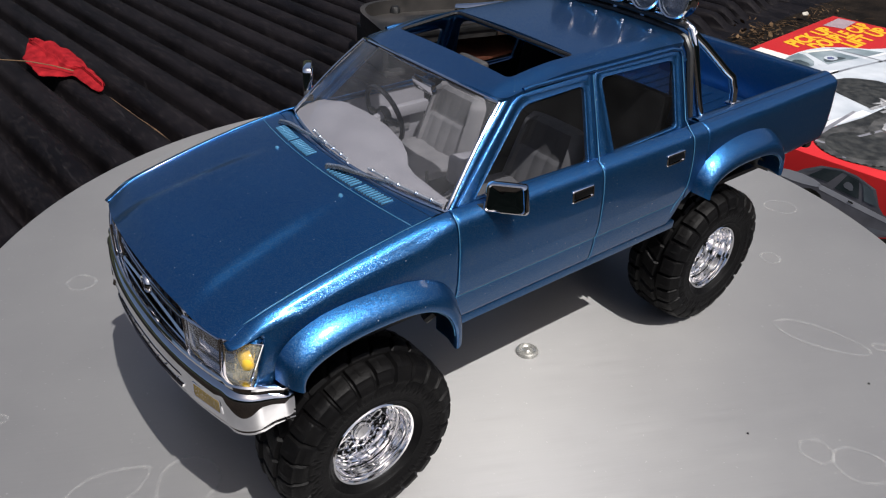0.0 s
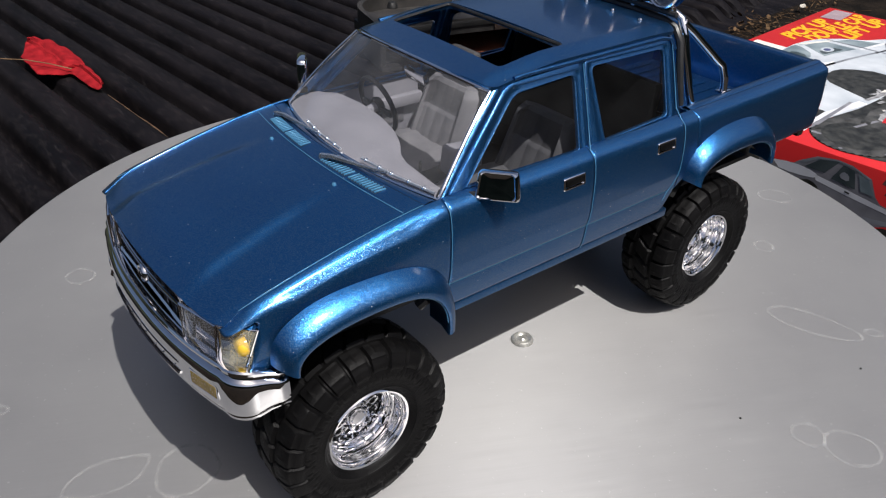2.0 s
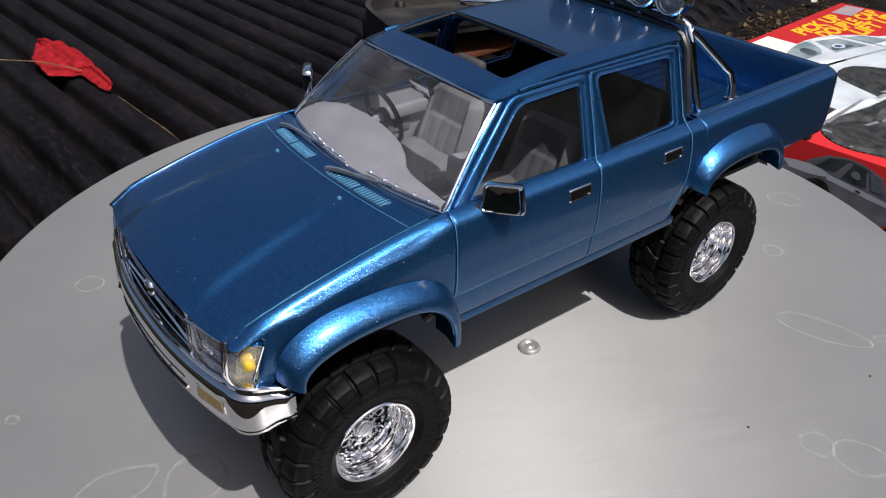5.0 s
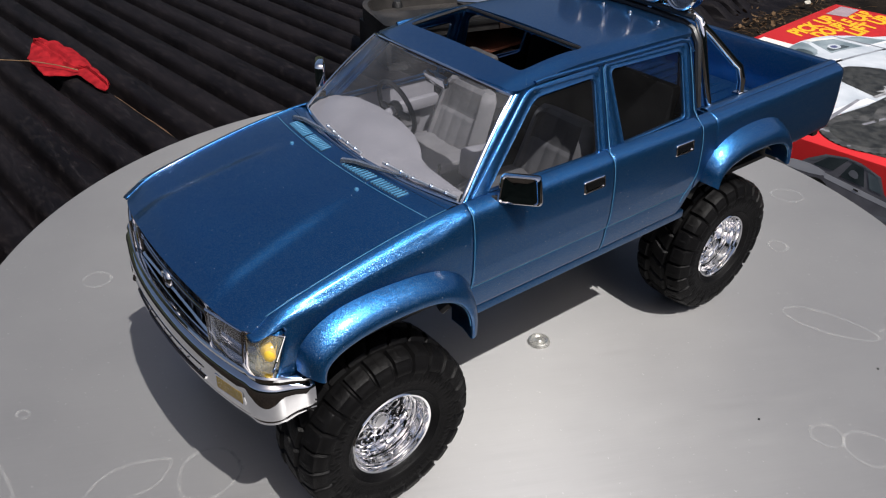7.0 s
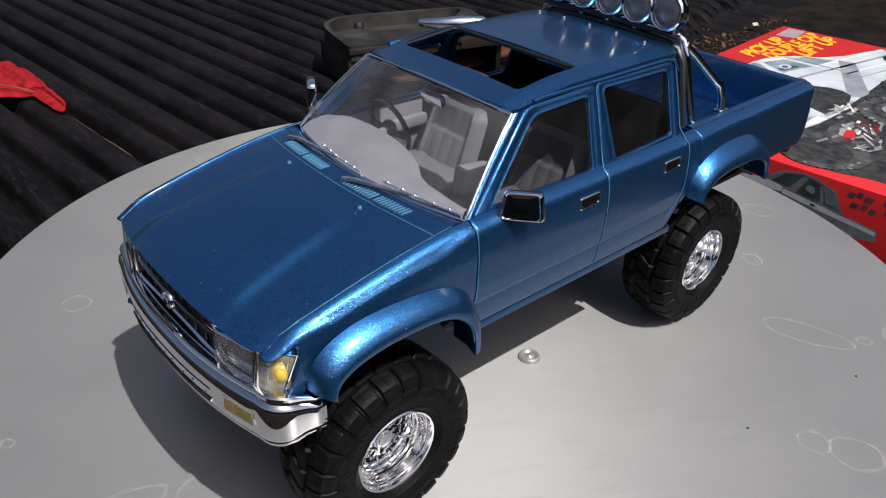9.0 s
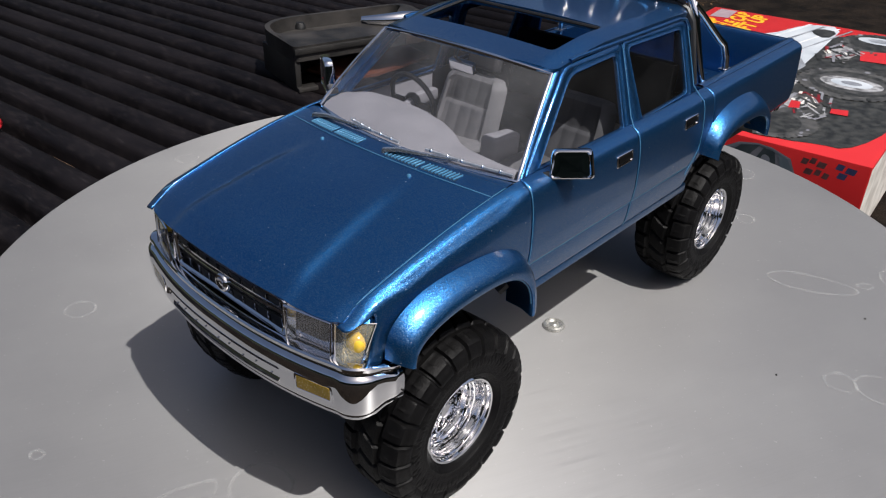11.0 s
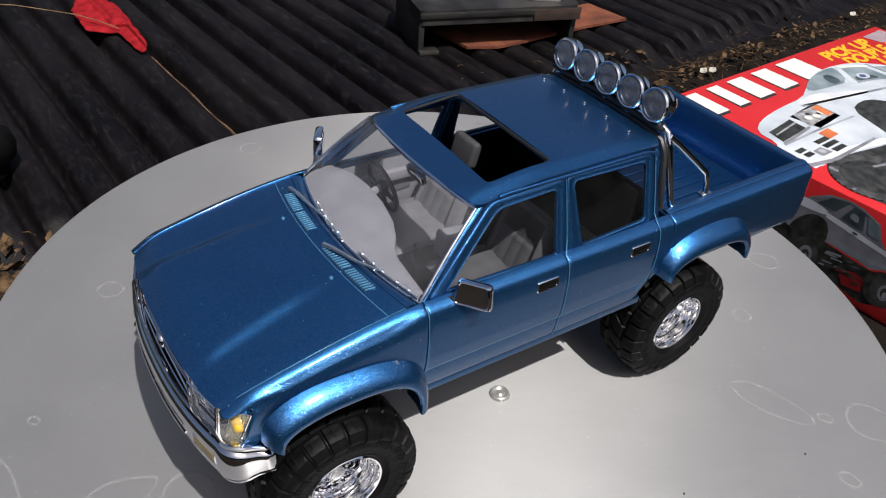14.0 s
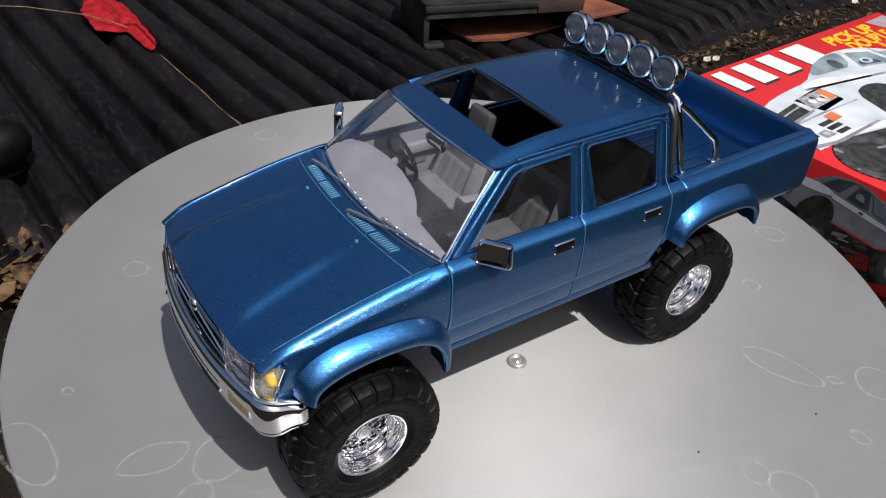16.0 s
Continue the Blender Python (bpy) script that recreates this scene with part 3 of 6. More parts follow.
shield = part("windscreen", grid(lambda u, v: screen(-0.985 + 1.97 * u, 0.02 + 0.96 * v), 28, 10), GLASS, truck, "clear curved windscreen")
shield.visible_shadow = False
edge = [screen(-1 + 2 * k / 28, 0) for k in range(29)] + [screen(1, k / 10) for k in range(1, 11)] + [screen(1 - 2 * k / 28, 1) for k in range(1, 29)] + [screen(-1, 1 - k / 10) for k in range(1, 10)]
trim = part("trim", tube(edge, 0.0011, 8, closed=True), BRIGHT, shield, "thin silver windscreen trim")
for s in (1, -1):
    # A pillar between screen and door frame
    def pillar(u, v, s=s):
        t = v
        a = screen(s, t) + Vector((-0.0006, s * 0.0004, 0))
        zb = 0.1650 + (0.2085 - 0.1650) * t
        xb = 0.0925 + (0.0450 - 0.0925) * t
        b = Vector((xb, s * (tumble(zb) - 0.0004), zb))
        p = a.lerp(b, u)
        p += Vector((0.35, s * 0.75, 0.35)) * 0.0016 * math.sin(math.pi * u)
        return p
    part("windscreen_pillar", grid(pillar, 8, 14), PAINT, truck)


# roof with the open sunroof
def roof_z(x, y):
    front = 0.2115 + 0.0070 * smoothstep(0.072, 0.005, x)
    return front - 0.45 * y * y - 0.0028 * smoothstep(0.050, 0.0635, abs(y)) - 0.0020 * smoothstep(-0.080, -0.095, x)


def roof_loop(t):
    """Outlines between the roof's edge (t = 0) and the sunroof (t = 1)."""
    out = rounded(((0.0545, 0.0618), (-0.0945, 0.0610), (-0.0945, -0.0610), (0.0545, -0.0618)), (0.007, 0.010, 0.010, 0.007), 8)
    inn = rounded(((0.0405, 0.0505), (-0.0068, 0.0505), (-0.0068, -0.0510), (0.0395, -0.0490)), (0.004, 0.004, 0.004, 0.004), 8)
    def dense(pts):
        res = []
        for i, p in enumerate(pts):
            q = pts[(i + 1) % len(pts)]
            k = 10 if (i % 9) == 8 else 1
            res += [p.lerp(q, j / k) for j in range(k)]
        return res
    loop = []
    for p, q in zip(dense(out), dense(inn)):
        r = p.lerp(q, t)
        x = r.x + (0.0105 * (1 - min(1, (r.y / 0.064) ** 2)) if r.x > 0.03 else 0) * (1 - t) * smoothstep(0.02, 0.055, p.x)
        loop.append(Vector((x, r.y, roof_z(x, r.y))))
    return loop


rl = [roof_loop(t) for t in (0, 0.04, 0.1, 0.18, 0.28, 0.4, 0.55, 0.7, 0.85, 0.95, 1.0)]
low_edge = [p + Vector((0, 0, -0.0022)) for p in rl[0]]
inner = [[p + Vector((0, 0, -d)) for p in rl[-1]] for d in (0.0014, 0.0040)]
roof = part("roof", skin([low_edge, *rl, *inner]), PAINT, truck)
inner_rim = rounded(((0.0403, 0.0503), (-0.0066, 0.0503), (-0.0066, -0.0508), (0.0393, -0.0488)), 0.004, 6)
part("sunroof_seal", tube([(p.x, p.y, roof_z(p.x, p.y) - 0.0012) for p in inner_rim], 0.0010, 6, closed=True), BLACK, roof, "black sunroof seal")
# drip rails
for s in (1, -1):
    rail = [(0.0400, s * (tumble(0.2106) + 0.0005), 0.2106)] + [(x, s * (tumble(0.2112) + 0.0006), 0.2112) for x in (0.034, 0.0, -0.04, -0.078)] + [(-0.0865, s * tumble(0.2095), 0.2095), (-0.0900, s * tumble(0.203), 0.203)]
    part("drip_rail", tube(rail, 0.0012, 10), PAINT, truck)
# back wall of the cab with its window
back_out = rounded(((0.070, 0.1400), (0.0590, 0.2130), (-0.0590, 0.2130), (-0.070, 0.1400)), (0.003, 0.012, 0.012, 0.003), 6)
back_in = rounded(((0.056, 0.1720), (0.0520, 0.2020), (-0.0520, 0.2020), (-0.056, 0.1720)), 0.005, 6)
bx = lambda z: -0.0955 + (z - 0.14) * 0.035
part("cab_back", skin([[(bx(p.y) + d, p.x, p.y) for p in loop] for loop, d in ((back_out, 0.002), (back_out, 0.0), (back_in, 0.0), (back_in, 0.002))]), PAINT, truck)
part("rear_window", skin([[(bx(p.y) + 0.001, p.x, p.y) for p in back_in]], cap=(True, False)), SHADE_TINT, truck, "clear rear cab window, tinted for cabin shade").visible_shadow = False


# bonnet
def hood_point(u, v):
    y = -1 + 2 * u
    xr = 0.1080 + 0.0150 * (1 - y * y) * 0.62
    xf = 0.2160 + 0.0075 * (1 - abs(y) ** 2.4) - 0.0018 * smoothstep(0.88, 1.0, abs(y)) ** 2
    x = xr + (xf - xr) * v
    half = 0.0765 - 0.0006 * v
    yy = y * half
    z = hood_edge(x) + 0.0001 + 0.0040 * (1 - y * y) * (1 - 0.25 * v)
    ridge = 0.0340 + 0.0135 * v
    z += 0.0020 * (1 - smoothstep(ridge - 0.0045, ridge + 0.0045, abs(yy))) * smoothstep(0.10, 0.50, v) * (1 - 0.5 * smoothstep(0.82, 1.0, v))
    nose = smoothstep(0.80, 1.04, v)
    z -= 0.0048 * nose * nose
    side = smoothstep(0.965, 1.0, abs(y))
    z -= 0.0001 * side
    return (x, yy, z)


def eased(t):
    return 0.5 - 0.5 * math.cos(math.pi * t)


hood = wall_of(part("bonnet", grid(lambda u, v: hood_point(eased(u), eased(v)), 72, 48), PAINT, truck), 0.0012)
# cowl between bonnet and screen
def cowl_point(u, v):
    y = -1 + 2 * u
    a = Vector(hood_point(u, 0.0)) + Vector((-0.0005, 0, -0.0002))
    b = screen(y, 0.0) + Vector((0.0012, 0, -0.0004))
    p = a.lerp(b, v)
    p.z += 0.0008 * math.sin(math.pi * v)
    return p
part("cowl", grid(cowl_point, 40, 6), PAINT, truck)


def hood_height(x, y):
    u = (y / 0.0762 + 1) / 2
    lo, hi = 0.0, 1.0
    for _ in range(24):
        mid = (lo + hi) / 2
        lo, hi = (mid, hi) if hood_point(u, mid)[0] < x else (lo, mid)
    return hood_point(u, lo)[2]


# pale beads on the bonnet's seams: the edge's sun glint as colour
for s in (1, -1):
    seam = [(x, s * 0.0767, hood_edge(x) + 0.0001) for x in np.linspace(0.1085, 0.2070, 26)]
    part("bonnet_seam_glint", tube(seam, 0.00018, 5), LINE_BLUE, hood)
seam = [(0.1195 + 0.0085 * (1 - (k / 7) ** 2), 0.01085 * k) for k in range(-7, 8)]
part("bonnet_seam_glint", tube([(x, y, hood_height(x, y) + 0.0002) for x, y in seam], 0.00028, 5), LINE_BLUE, hood)
# dark sheet laid on the bonnet puts shade between the vent slats
VENT_SHADE = surface("dark_blue_vent_shade", (0.006, 0.022, 0.050), (0.008, 0.028, 0.060), 60, 0.5)
for a, b in ((-0.0555, -0.0330), (-0.0315, -0.0100), (0.0100, 0.0330), (0.0345, 0.0560)):
    v = part("hood_vent", tube([(0.1270 - 1.6 * k * k, k, hood_height(0.1270 - 1.6 * k * k, k) + 0.0001) for k in (a, (a + b) / 2, b)], 0.0003, 6), PAINT, hood)
    part("vent_shade_sheet", grid(lambda p, q: (0.1230 - 1.6 * (a + (b - a) * q) ** 2 - 0.0036 + 0.0072 * p, a + (b - a) * q - 0.001, hood_height(0.1230 - 1.6 * (a + (b - a) * q) ** 2 - 0.0036 + 0.0072 * p, a + (b - a) * q) + 0.00012), 4, 10), VENT_SHADE, v)
    bm = bmesh.new()
    count = 10
    for k in range(count):
        y = a + (b - a) * (k + 0.5) / count
        x = 0.1230 - 1.6 * y * y
        block((0.0062, 0.00075, 0.0010), (x, y - 0.001, hood_height(x, y) + 0.0003), 0.0001, 1, bm, pose(0, 0, 0, 0, 7, -12))
    part("vent_slats", bm, LINE_BLUE, v)
for y in (-0.0330, 0.0340):
    z = hood_height(0.1325, y)
    part("washer_nozzle", lathe([(0.0002, 0.0012), (0.0008, 0.0011), (0.0012, 0.0005), (0.0012, -0.0006)], 12, "z", at=(0.1325, y, z)), LINE_BLUE, hood, "tiny washer nozzle")


# wipers
def wiper(name, arm, blade):
    w = part(name, tube(arm, [0.0021, 0.0019, 0.0013, 0.0009, 0.0008][: len(arm)], 6, flat=0.8), WIPER, truck, "thin blue-grey plated windscreen wiper")
    part("blade", tube(blade, 0.0008, 6), SATIN, w)
    clips = bmesh.new()
    for k in range(5):
        share = 0.08 + 0.80 * k / 4 + 0.02 * (k % 2)
        i = 0 if share < 0.5 else 1
        q = Vector(blade[i]).lerp(Vector(blade[i + 1]), share * 2 - i)
        block((0.0022, 0.0012, 0.0016), q + Vector((0.0004, 0, 0.0007)), 0.0003, 1, clips)
    part("clips", clips, WIPER, w)
    part("pivot", lathe([(0.0002, 0.0014), (0.0012, 0.0012), (0.0017, 0.0004), (0.0019, -0.0014)], 12, "z", at=arm[0]), WIPER, w)
    return w


def on_screen(y, t, lift=0.0014):
    return screen(y, t) + Vector((0.7, 0, 0.7)) * lift


wiper("wiper", [(0.1150, -0.0610, 0.1672), (0.1145, -0.0500, 0.1698), (0.1135, -0.0330, 0.1702), on_screen(-0.22, 0.030, 0.0026)], [on_screen(-0.50, 0.045), on_screen(-0.25, 0.035), on_screen(0.06, 0.03)])
wiper("wiper", [(0.1235, 0.0070, 0.1688), (0.1215, 0.0160, 0.1710), (0.1155, 0.0330, 0.1712), on_screen(0.58, 0.035, 0.0026)], [on_screen(0.30, 0.05), on_screen(0.62, 0.04), on_screen(0.97, 0.03)])

# mirrors on the doors
for s in (1, -1):
    head = pose(0.0715, 0.0885, 0.1705, 7, -12, 32) if s > 0 else pose(0.0800, -0.0895, 0.1775, 0, 0, -31)
    tall = 1.0 if s > 0 else 1.28
    loops = []
    for x, k in ((-0.0022, 0.90), (-0.0018, 0.97), (0.0, 1.0), (0.0018, 0.99), (0.0030, 0.93), (0.0033, 0.86), (0.0026, 0.80), (0.0024, 0.5)):
        loops.append([(x, p.x * k, p.y * k * tall) for p in rounded(((-0.0120, -0.0075), (0.0120, -0.0080), (0.0112, 0.0075), (-0.0090, 0.0082)), 0.0026, 4)])
    body = part("door_mirror", skin(loops, cap=(True, True)), BRIGHT if s < 0 else CHROME, truck, "chrome door mirror", at=head @ (pose(0, 0, 0) if s > 0 else Matrix.Diagonal((1, -1, 1, 1))))
    part("mirror_glass", block((0.0008, 0.0190, 0.0110), (-0.0024, 0.0004, 0), 0.0003), DARK_CHROME, body)
    part("mirror_arm", block((0.0060, 0.0100, 0.0030), (0.0, -0.0150, -0.0050), 0.0008), BLACK, body)

# front: lamps, grille, bumper
def front_x(y):
    return 0.2215 - 0.0085 * (abs(y) / 0.0765) ** 2.4
FACE = lambda y, d=0.0: front_x(y) + d
nose = grid(lambda u, v: (FACE(-0.070 + 0.14 * u, -0.006), -0.070 + 0.14 * u, 0.104 + 0.033 * v), 30, 4)
part("nose_panel", nose, BLACK, truck)
surround = [[(FACE(p.x, d), p.x, p.y) for p in rounded(((-0.0425 - g, 0.1225 - g), (0.0425 + g, 0.1225 - g), (0.0435 + g, 0.1390 + g * 0.4), (-0.0435 - g, 0.1390 + g * 0.4)), 0.0025, 4)] for g, d in ((0.0030, -0.003), (0.0030, 0.0012), (0.0022, 0.0022), (0.0008, 0.0022), (0.0, 0.0012), (0.0, -0.004))]
grille = part("grille", skin(surround), CHROME, truck, "chrome grille surround with dark bars")
for z, r, d, m in ((0.1262, 0.0005, -0.0014, BLACK), (0.1290, 0.0005, -0.0014, BLACK), (0.1318, 0.0008, 0.0010, CHROME), (0.1338, 0.0006, 0.0008, CHROME), (0.1366, 0.0005, -0.0010, DARK_CHROME)):
    part("grille_bar", tube([(FACE(y, d), y, z) for y in np.linspace(-0.0425, 0.0425, 13)], r, 6), m, grille)
for k in range(-4, 5):
    part("grille_upright", block((0.0014, 0.0007, 0.0150), (FACE(k * 0.0095, -0.0022), k * 0.0095, 0.1295), 0.0002, 1), DARK_CHROME, grille)
badge = lathe([(0.0002, 0.0010), (0.0044, 0.0009), (0.0050, 0.0), (0.0050, -0.001)], 24, "x", at=(FACE(0, 0.0022), 0, 0.1300))
part("badge", badge, CHROME, grille, "plain oval chrome badge")
part("badge_inset", lathe([(0.0016, 0.0012), (0.0030, 0.0014), (0.0036, 0.0006)], 20, "x", at=(FACE(0, 0.0022), 0, 0.1300)), DARK_CHROME, grille)
for s in (1, -1):
    def lamp(ya, yb, xa, xb, za, zb, zc, zd, d, out, slant=0.0):
        """A lens between two edges, bulging a little."""
        def f(u, v):
            u *= 1 - slant * (1 - v)
            y = ya + (yb - ya) * u
            x = xa + (xb - xa) * u ** 1.25
            z0, z1 = za + (zc - za) * u, zb + (zd - zb) * u
            return (x + d + out * math.sin(math.pi * u) * 0.5 + out * math.sin(math.pi * v), s * y, z0 + (z1 - z0) * v)
        return grid(f, 10, 8)
    case = skin([[(x + dx, s * y, z) for x, y, z in ((0.2222, 0.0470, 0.1115), (0.2175, 0.0710, 0.1140), (0.2070, 0.0800, 0.1172), (0.2050, 0.0812, 0.1372), (0.2110, 0.0735, 0.1385), (0.2200, 0.0470, 0.1405))] for dx in (0.0005, -0.004)], cap=(False, True))
    brow = skin([[(0.2162, s * 0.0680, 0.1398), (0.2146, s * 0.0722, 0.1392), (0.2098, s * 0.0780, 0.1384), (0.2046, s * 0.0824, 0.1378), (0.2012, s * 0.0816, 0.1374)],
                 [(0.2140, s * 0.0680, 0.1410), (0.2108, s * 0.0730, 0.1408), (0.2072, s * 0.0768, 0.1406), (0.2028, s * 0.0806, 0.1402), (0.1996, s * 0.0804, 0.1394)],
                 [(0.2080, s * 0.0690, 0.1412), (0.2070, s * 0.0710, 0.1412), (0.2040, s * 0.0740, 0.1412), (0.2000, s * 0.0760, 0.1412), (0.1970, s * 0.0770, 0.1405)]], closed=False)
    part("lamp_brow", brow, PAINT, truck)
    housing = part("headlamp", case, BRIGHT, truck, "headlamp with a clear lens and amber corner")
    for ring in (((0.2228, 0.0482, 0.1124), (0.2173, 0.0706, 0.1144), (0.2156, 0.0706, 0.1382), (0.2224, 0.0482, 0.1398)), ((0.2160, 0.0716, 0.1154), (0.2078, 0.0806, 0.1180), (0.2018, 0.0838, 0.1376), (0.2142, 0.0716, 0.1380))):
        part("lamp_frame", tube([(x + 0.0006, s * y, z) for x, y, z in ring], 0.0007, 6, closed=True), BRIGHT, housing, "thin chrome lamp frame")
    part("headlamp_lens", lamp(0.0488, 0.0702, 0.2215, 0.2156, 0.1130, 0.1396, 0.1150, 0.1380, 0.0010, 0.0012), LAMP_GLASS, housing, "clear grey headlamp lens")
    part("corner_lens", lamp(0.0720, 0.0838, 0.2144, 0.2012, 0.1160, 0.1378, 0.1190, 0.1372, 0.0008, 0.0008, 0.22), YELLOW_GLASS, housing, "yellowish clear corner lens")
    part("corner_reflector", lamp(0.0722, 0.0832, 0.2128, 0.1996, 0.1164, 0.1382, 0.1192, 0.1368, 0.0002, -0.0016, 0.22), FACETED, housing, "faceted bright reflector")
    part("turn_signal", lathe([(0.0002, 0.0022), (0.0030, 0.0019), (0.0044, 0.0011), (0.0052, -0.0002), (0.0054, -0.0024)], 20, "x", at=(0.2086, s * 0.0757, 0.1264)), AMBER, housing, "amber turn signal bulb")

bsec = ((-0.006, 0.1192), (-0.001, 0.1204), (0.0014, 0.1201), (0.0021, 0.1193), (0.0020, 0.1178), (0.0009, 0.1168), (0.0009, 0.1158), (0.0026, 0.1149), (0.0036, 0.1138), (0.0040, 0.1122), (0.0042, 0.1085), (0.0040, 0.1040), (0.0036, 0.0985), (0.0031, 0.0950), (0.0026, 0.0943), (0.0028, 0.0935), (0.0023, 0.0917), (0.0006, 0.0904), (-0.004, 0.0900))


def bumper_plan():
    """Half of the bumper's line, from the middle round its corner to the end."""
    pts = [Vector((0.2265 - 0.0100 * (y / 0.0765) ** 2.3, y)) for y in np.linspace(0, 0.0745, 16)]
    c = Vector((pts[-1].x - 0.0110, 0.0745))
    pts += [c + Vector((math.cos(a), math.sin(a))) * 0.0110 for a in np.linspace(0.15, 1.45, 9)]
    pts += [Vector((x, 0.0858 + 0.0012 * k)) for k, x in enumerate((0.2020, 0.1975, 0.1930))]
    return pts


half = bumper_plan()
line = [Vector((p.x, -p.y)) for p in half[:0:-1]] + half
loops = []
for k, p in enumerate(line):
    d = line[min(k + 1, len(line) - 1)] - line[max(k - 1, 0)]
    w = Vector((d.y, -d.x)).normalized()
    end = smoothstep(0.215, 0.193, p.x)
    loops.append([(p.x + w.x * a, p.y + w.y * a, z - 0.006 * end * (z - 0.0905) / 0.03 + 0.004 * end * (0.1204 - z) / 0.03) for a, z in bsec])
bump = part("front_bumper", skin(loops, closed=False), BUMPER_CHROME, truck, "chrome front bumper")
wall_of(bump, 0.001)
OLIVE = surface("olive_amber_lens", (0.20, 0.13, 0.01), (0.26, 0.17, 0.02), 120, 0.25, coat=0.5)
for s in (1, -1):
    m = pose(0.2232, s * 0.0645, 0.1040, 0, 0, s * 14)
    slot = skin([[(x, p.x, p.y) for p in rounded(((-0.0098 + i, -0.0042 + i), (0.0098 - i, -0.0042 + i), (0.0098 - i, 0.0042 - i), (-0.0098 + i, 0.0042 - i)), 0.001, 2)] for i, x in ((-0.0004, -0.001), (-0.0004, 0.0008), (0.0005, 0.0008), (0.0009, 0.0003))])
    f = part("fog_lamp", slot, CHROME, bump, at=m)
    part("fog_lens", block((0.0010, 0.0182, 0.0070), (0.0004, 0, 0), 0.0002, 1), OLIVE, f, "dull amber lamp lens")
part("tow_hook", tube([(0.2235, -0.0500, 0.1010), (0.2260, -0.0500, 0.1005), (0.2273, -0.0500, 0.1030), (0.2264, -0.0500, 0.1055), (0.2245, -0.0500, 0.1060)], 0.0011, 8), CHROME, bump, "chrome tow hook")
bx_face = lambda y: 0.2306 - 0.0100 * (abs(y) / 0.0765) ** 2.3
# the channel's recess shade is put into its darker chrome
channel = part("bumper_channel", grid(lambda u, v: (bx_face(-0.045 + 0.090 * u) + 0.0004 - 0.0012 * math.sin(math.pi * v), -0.045 + 0.090 * u, 0.0990 + 0.0070 * v), 30, 6), DARK_CHROME, bump, "dark channel along the bumper")
for z, r in ((0.0986, 0.0009), (0.1064, 0.0006)):
    part("channel_lip", tube([(bx_face(y) - 0.0003, y, z) for y in np.linspace(-0.0445, 0.0445, 17)], r, 6), BUMPER_CHROME, channel)
for k in range(9):
    y = -0.040 + 0.010 * k
    part("channel_bolt", lathe([(0.0001, 0.0009), (0.0005, 0.0007), (0.0006, -0.0008)], 8, "x", at=(bx_face(y) - 0.0004, y, 0.1030 if k % 2 else 0.1012)), CHROME, channel)

# load bed: floor with ribs, inner walls, rails, tailgate
floor_pan = part("bed_floor", block((0.156, 0.146, 0.0030), (-0.1770, 0, 0.1285)), PAINT, truck, "ribbed blue load-bed floor")
for k in range(12):
    part("floor_rib", block((0.134, 0.0036, 0.0016), (-0.1690, -0.0605 + k * 0.0110, 0.1308), 0.0006, 1), PAINT, floor_pan)
for s in (1, -1):
    rail = [[(x, s * (side_y(x, 1.0) - 0.0004 - a), BED_TOP + b) for a, b in ((0.0, 0.0), (0.0014, 0.0009), (0.0050, 0.0009), (0.0062, 0.0), (0.0066, -0.002), (0.0066, -0.036))] for x in np.linspace(-0.2560, -0.0995, 20)]
    part("bed_rail", skin(rail, closed=False), PAINT, truck)
    part("tail_lamp", block((0.0030, 0.0060, 0.0180), (-0.2568, s * 0.0760, 0.138), 0.0010), AMBER, truck, "small tail lamp")
gsec = ((-0.2470, 0.1280), (-0.2475, 0.1640), (-0.2490, 0.1664), (-0.2540, 0.1668), (-0.2572, 0.1655), (-0.2578, 0.1625), (-0.2560, 0.1420), (-0.2545, 0.1380), (-0.2535, 0.1210), (-0.2470, 0.1190))
tl = [[(x, y, z) for x, z in gsec] for y in np.linspace(-0.0722, 0.0722, 12)]
part("tailgate_panel", skin(tl, closed=True, cap=(True, True)), PAINT, truck)
for s in (1, -1):
    cl = [(-0.2575 + 0.0030 * (1 - math.cos(a)), s * (0.0700 + 0.0060 * math.sin(a))) for a in np.linspace(0, 1.5, 8)]
    part("bed_corner", skin([[(x + (0.003 if z < 0.14 else 0), y + s * (0.004 if z < 0.15 else 0.0), z) for x, y in cl] for z in (0.1200, 0.1380, 0.1540, 0.1630, 0.1655)], closed=False), PAINT, truck)
part("bed_front", block((0.002, 0.150, 0.036), (-0.0985, 0, 0.1475), 0), PAINT, truck)
part("rear_bumper", block((0.008, 0.150, 0.010), (-0.2545, 0, 0.1130), 0.002), CHROME, truck, "chrome rear bumper")

# roll bar with five round lamps
bar = part("roll_bar", tube([(-0.1090, 0.0690, 0.1660), (-0.1066, 0.0672, 0.1750), (-0.1010, 0.0610, 0.2080), (-0.1003, 0.0570, 0.2180), (-0.1000, 0.0490, 0.2215), (-0.1000, 0, 0.2225), (-0.1000, -0.0490, 0.2215), (-0.1003, -0.0570, 0.2180), (-0.1010, -0.0610, 0.2080), (-0.1066, -0.0672, 0.1750), (-0.1090, -0.0690, 0.1660)], 0.0026, 12), BRIGHT, truck, "chrome roll bar behind the cab")
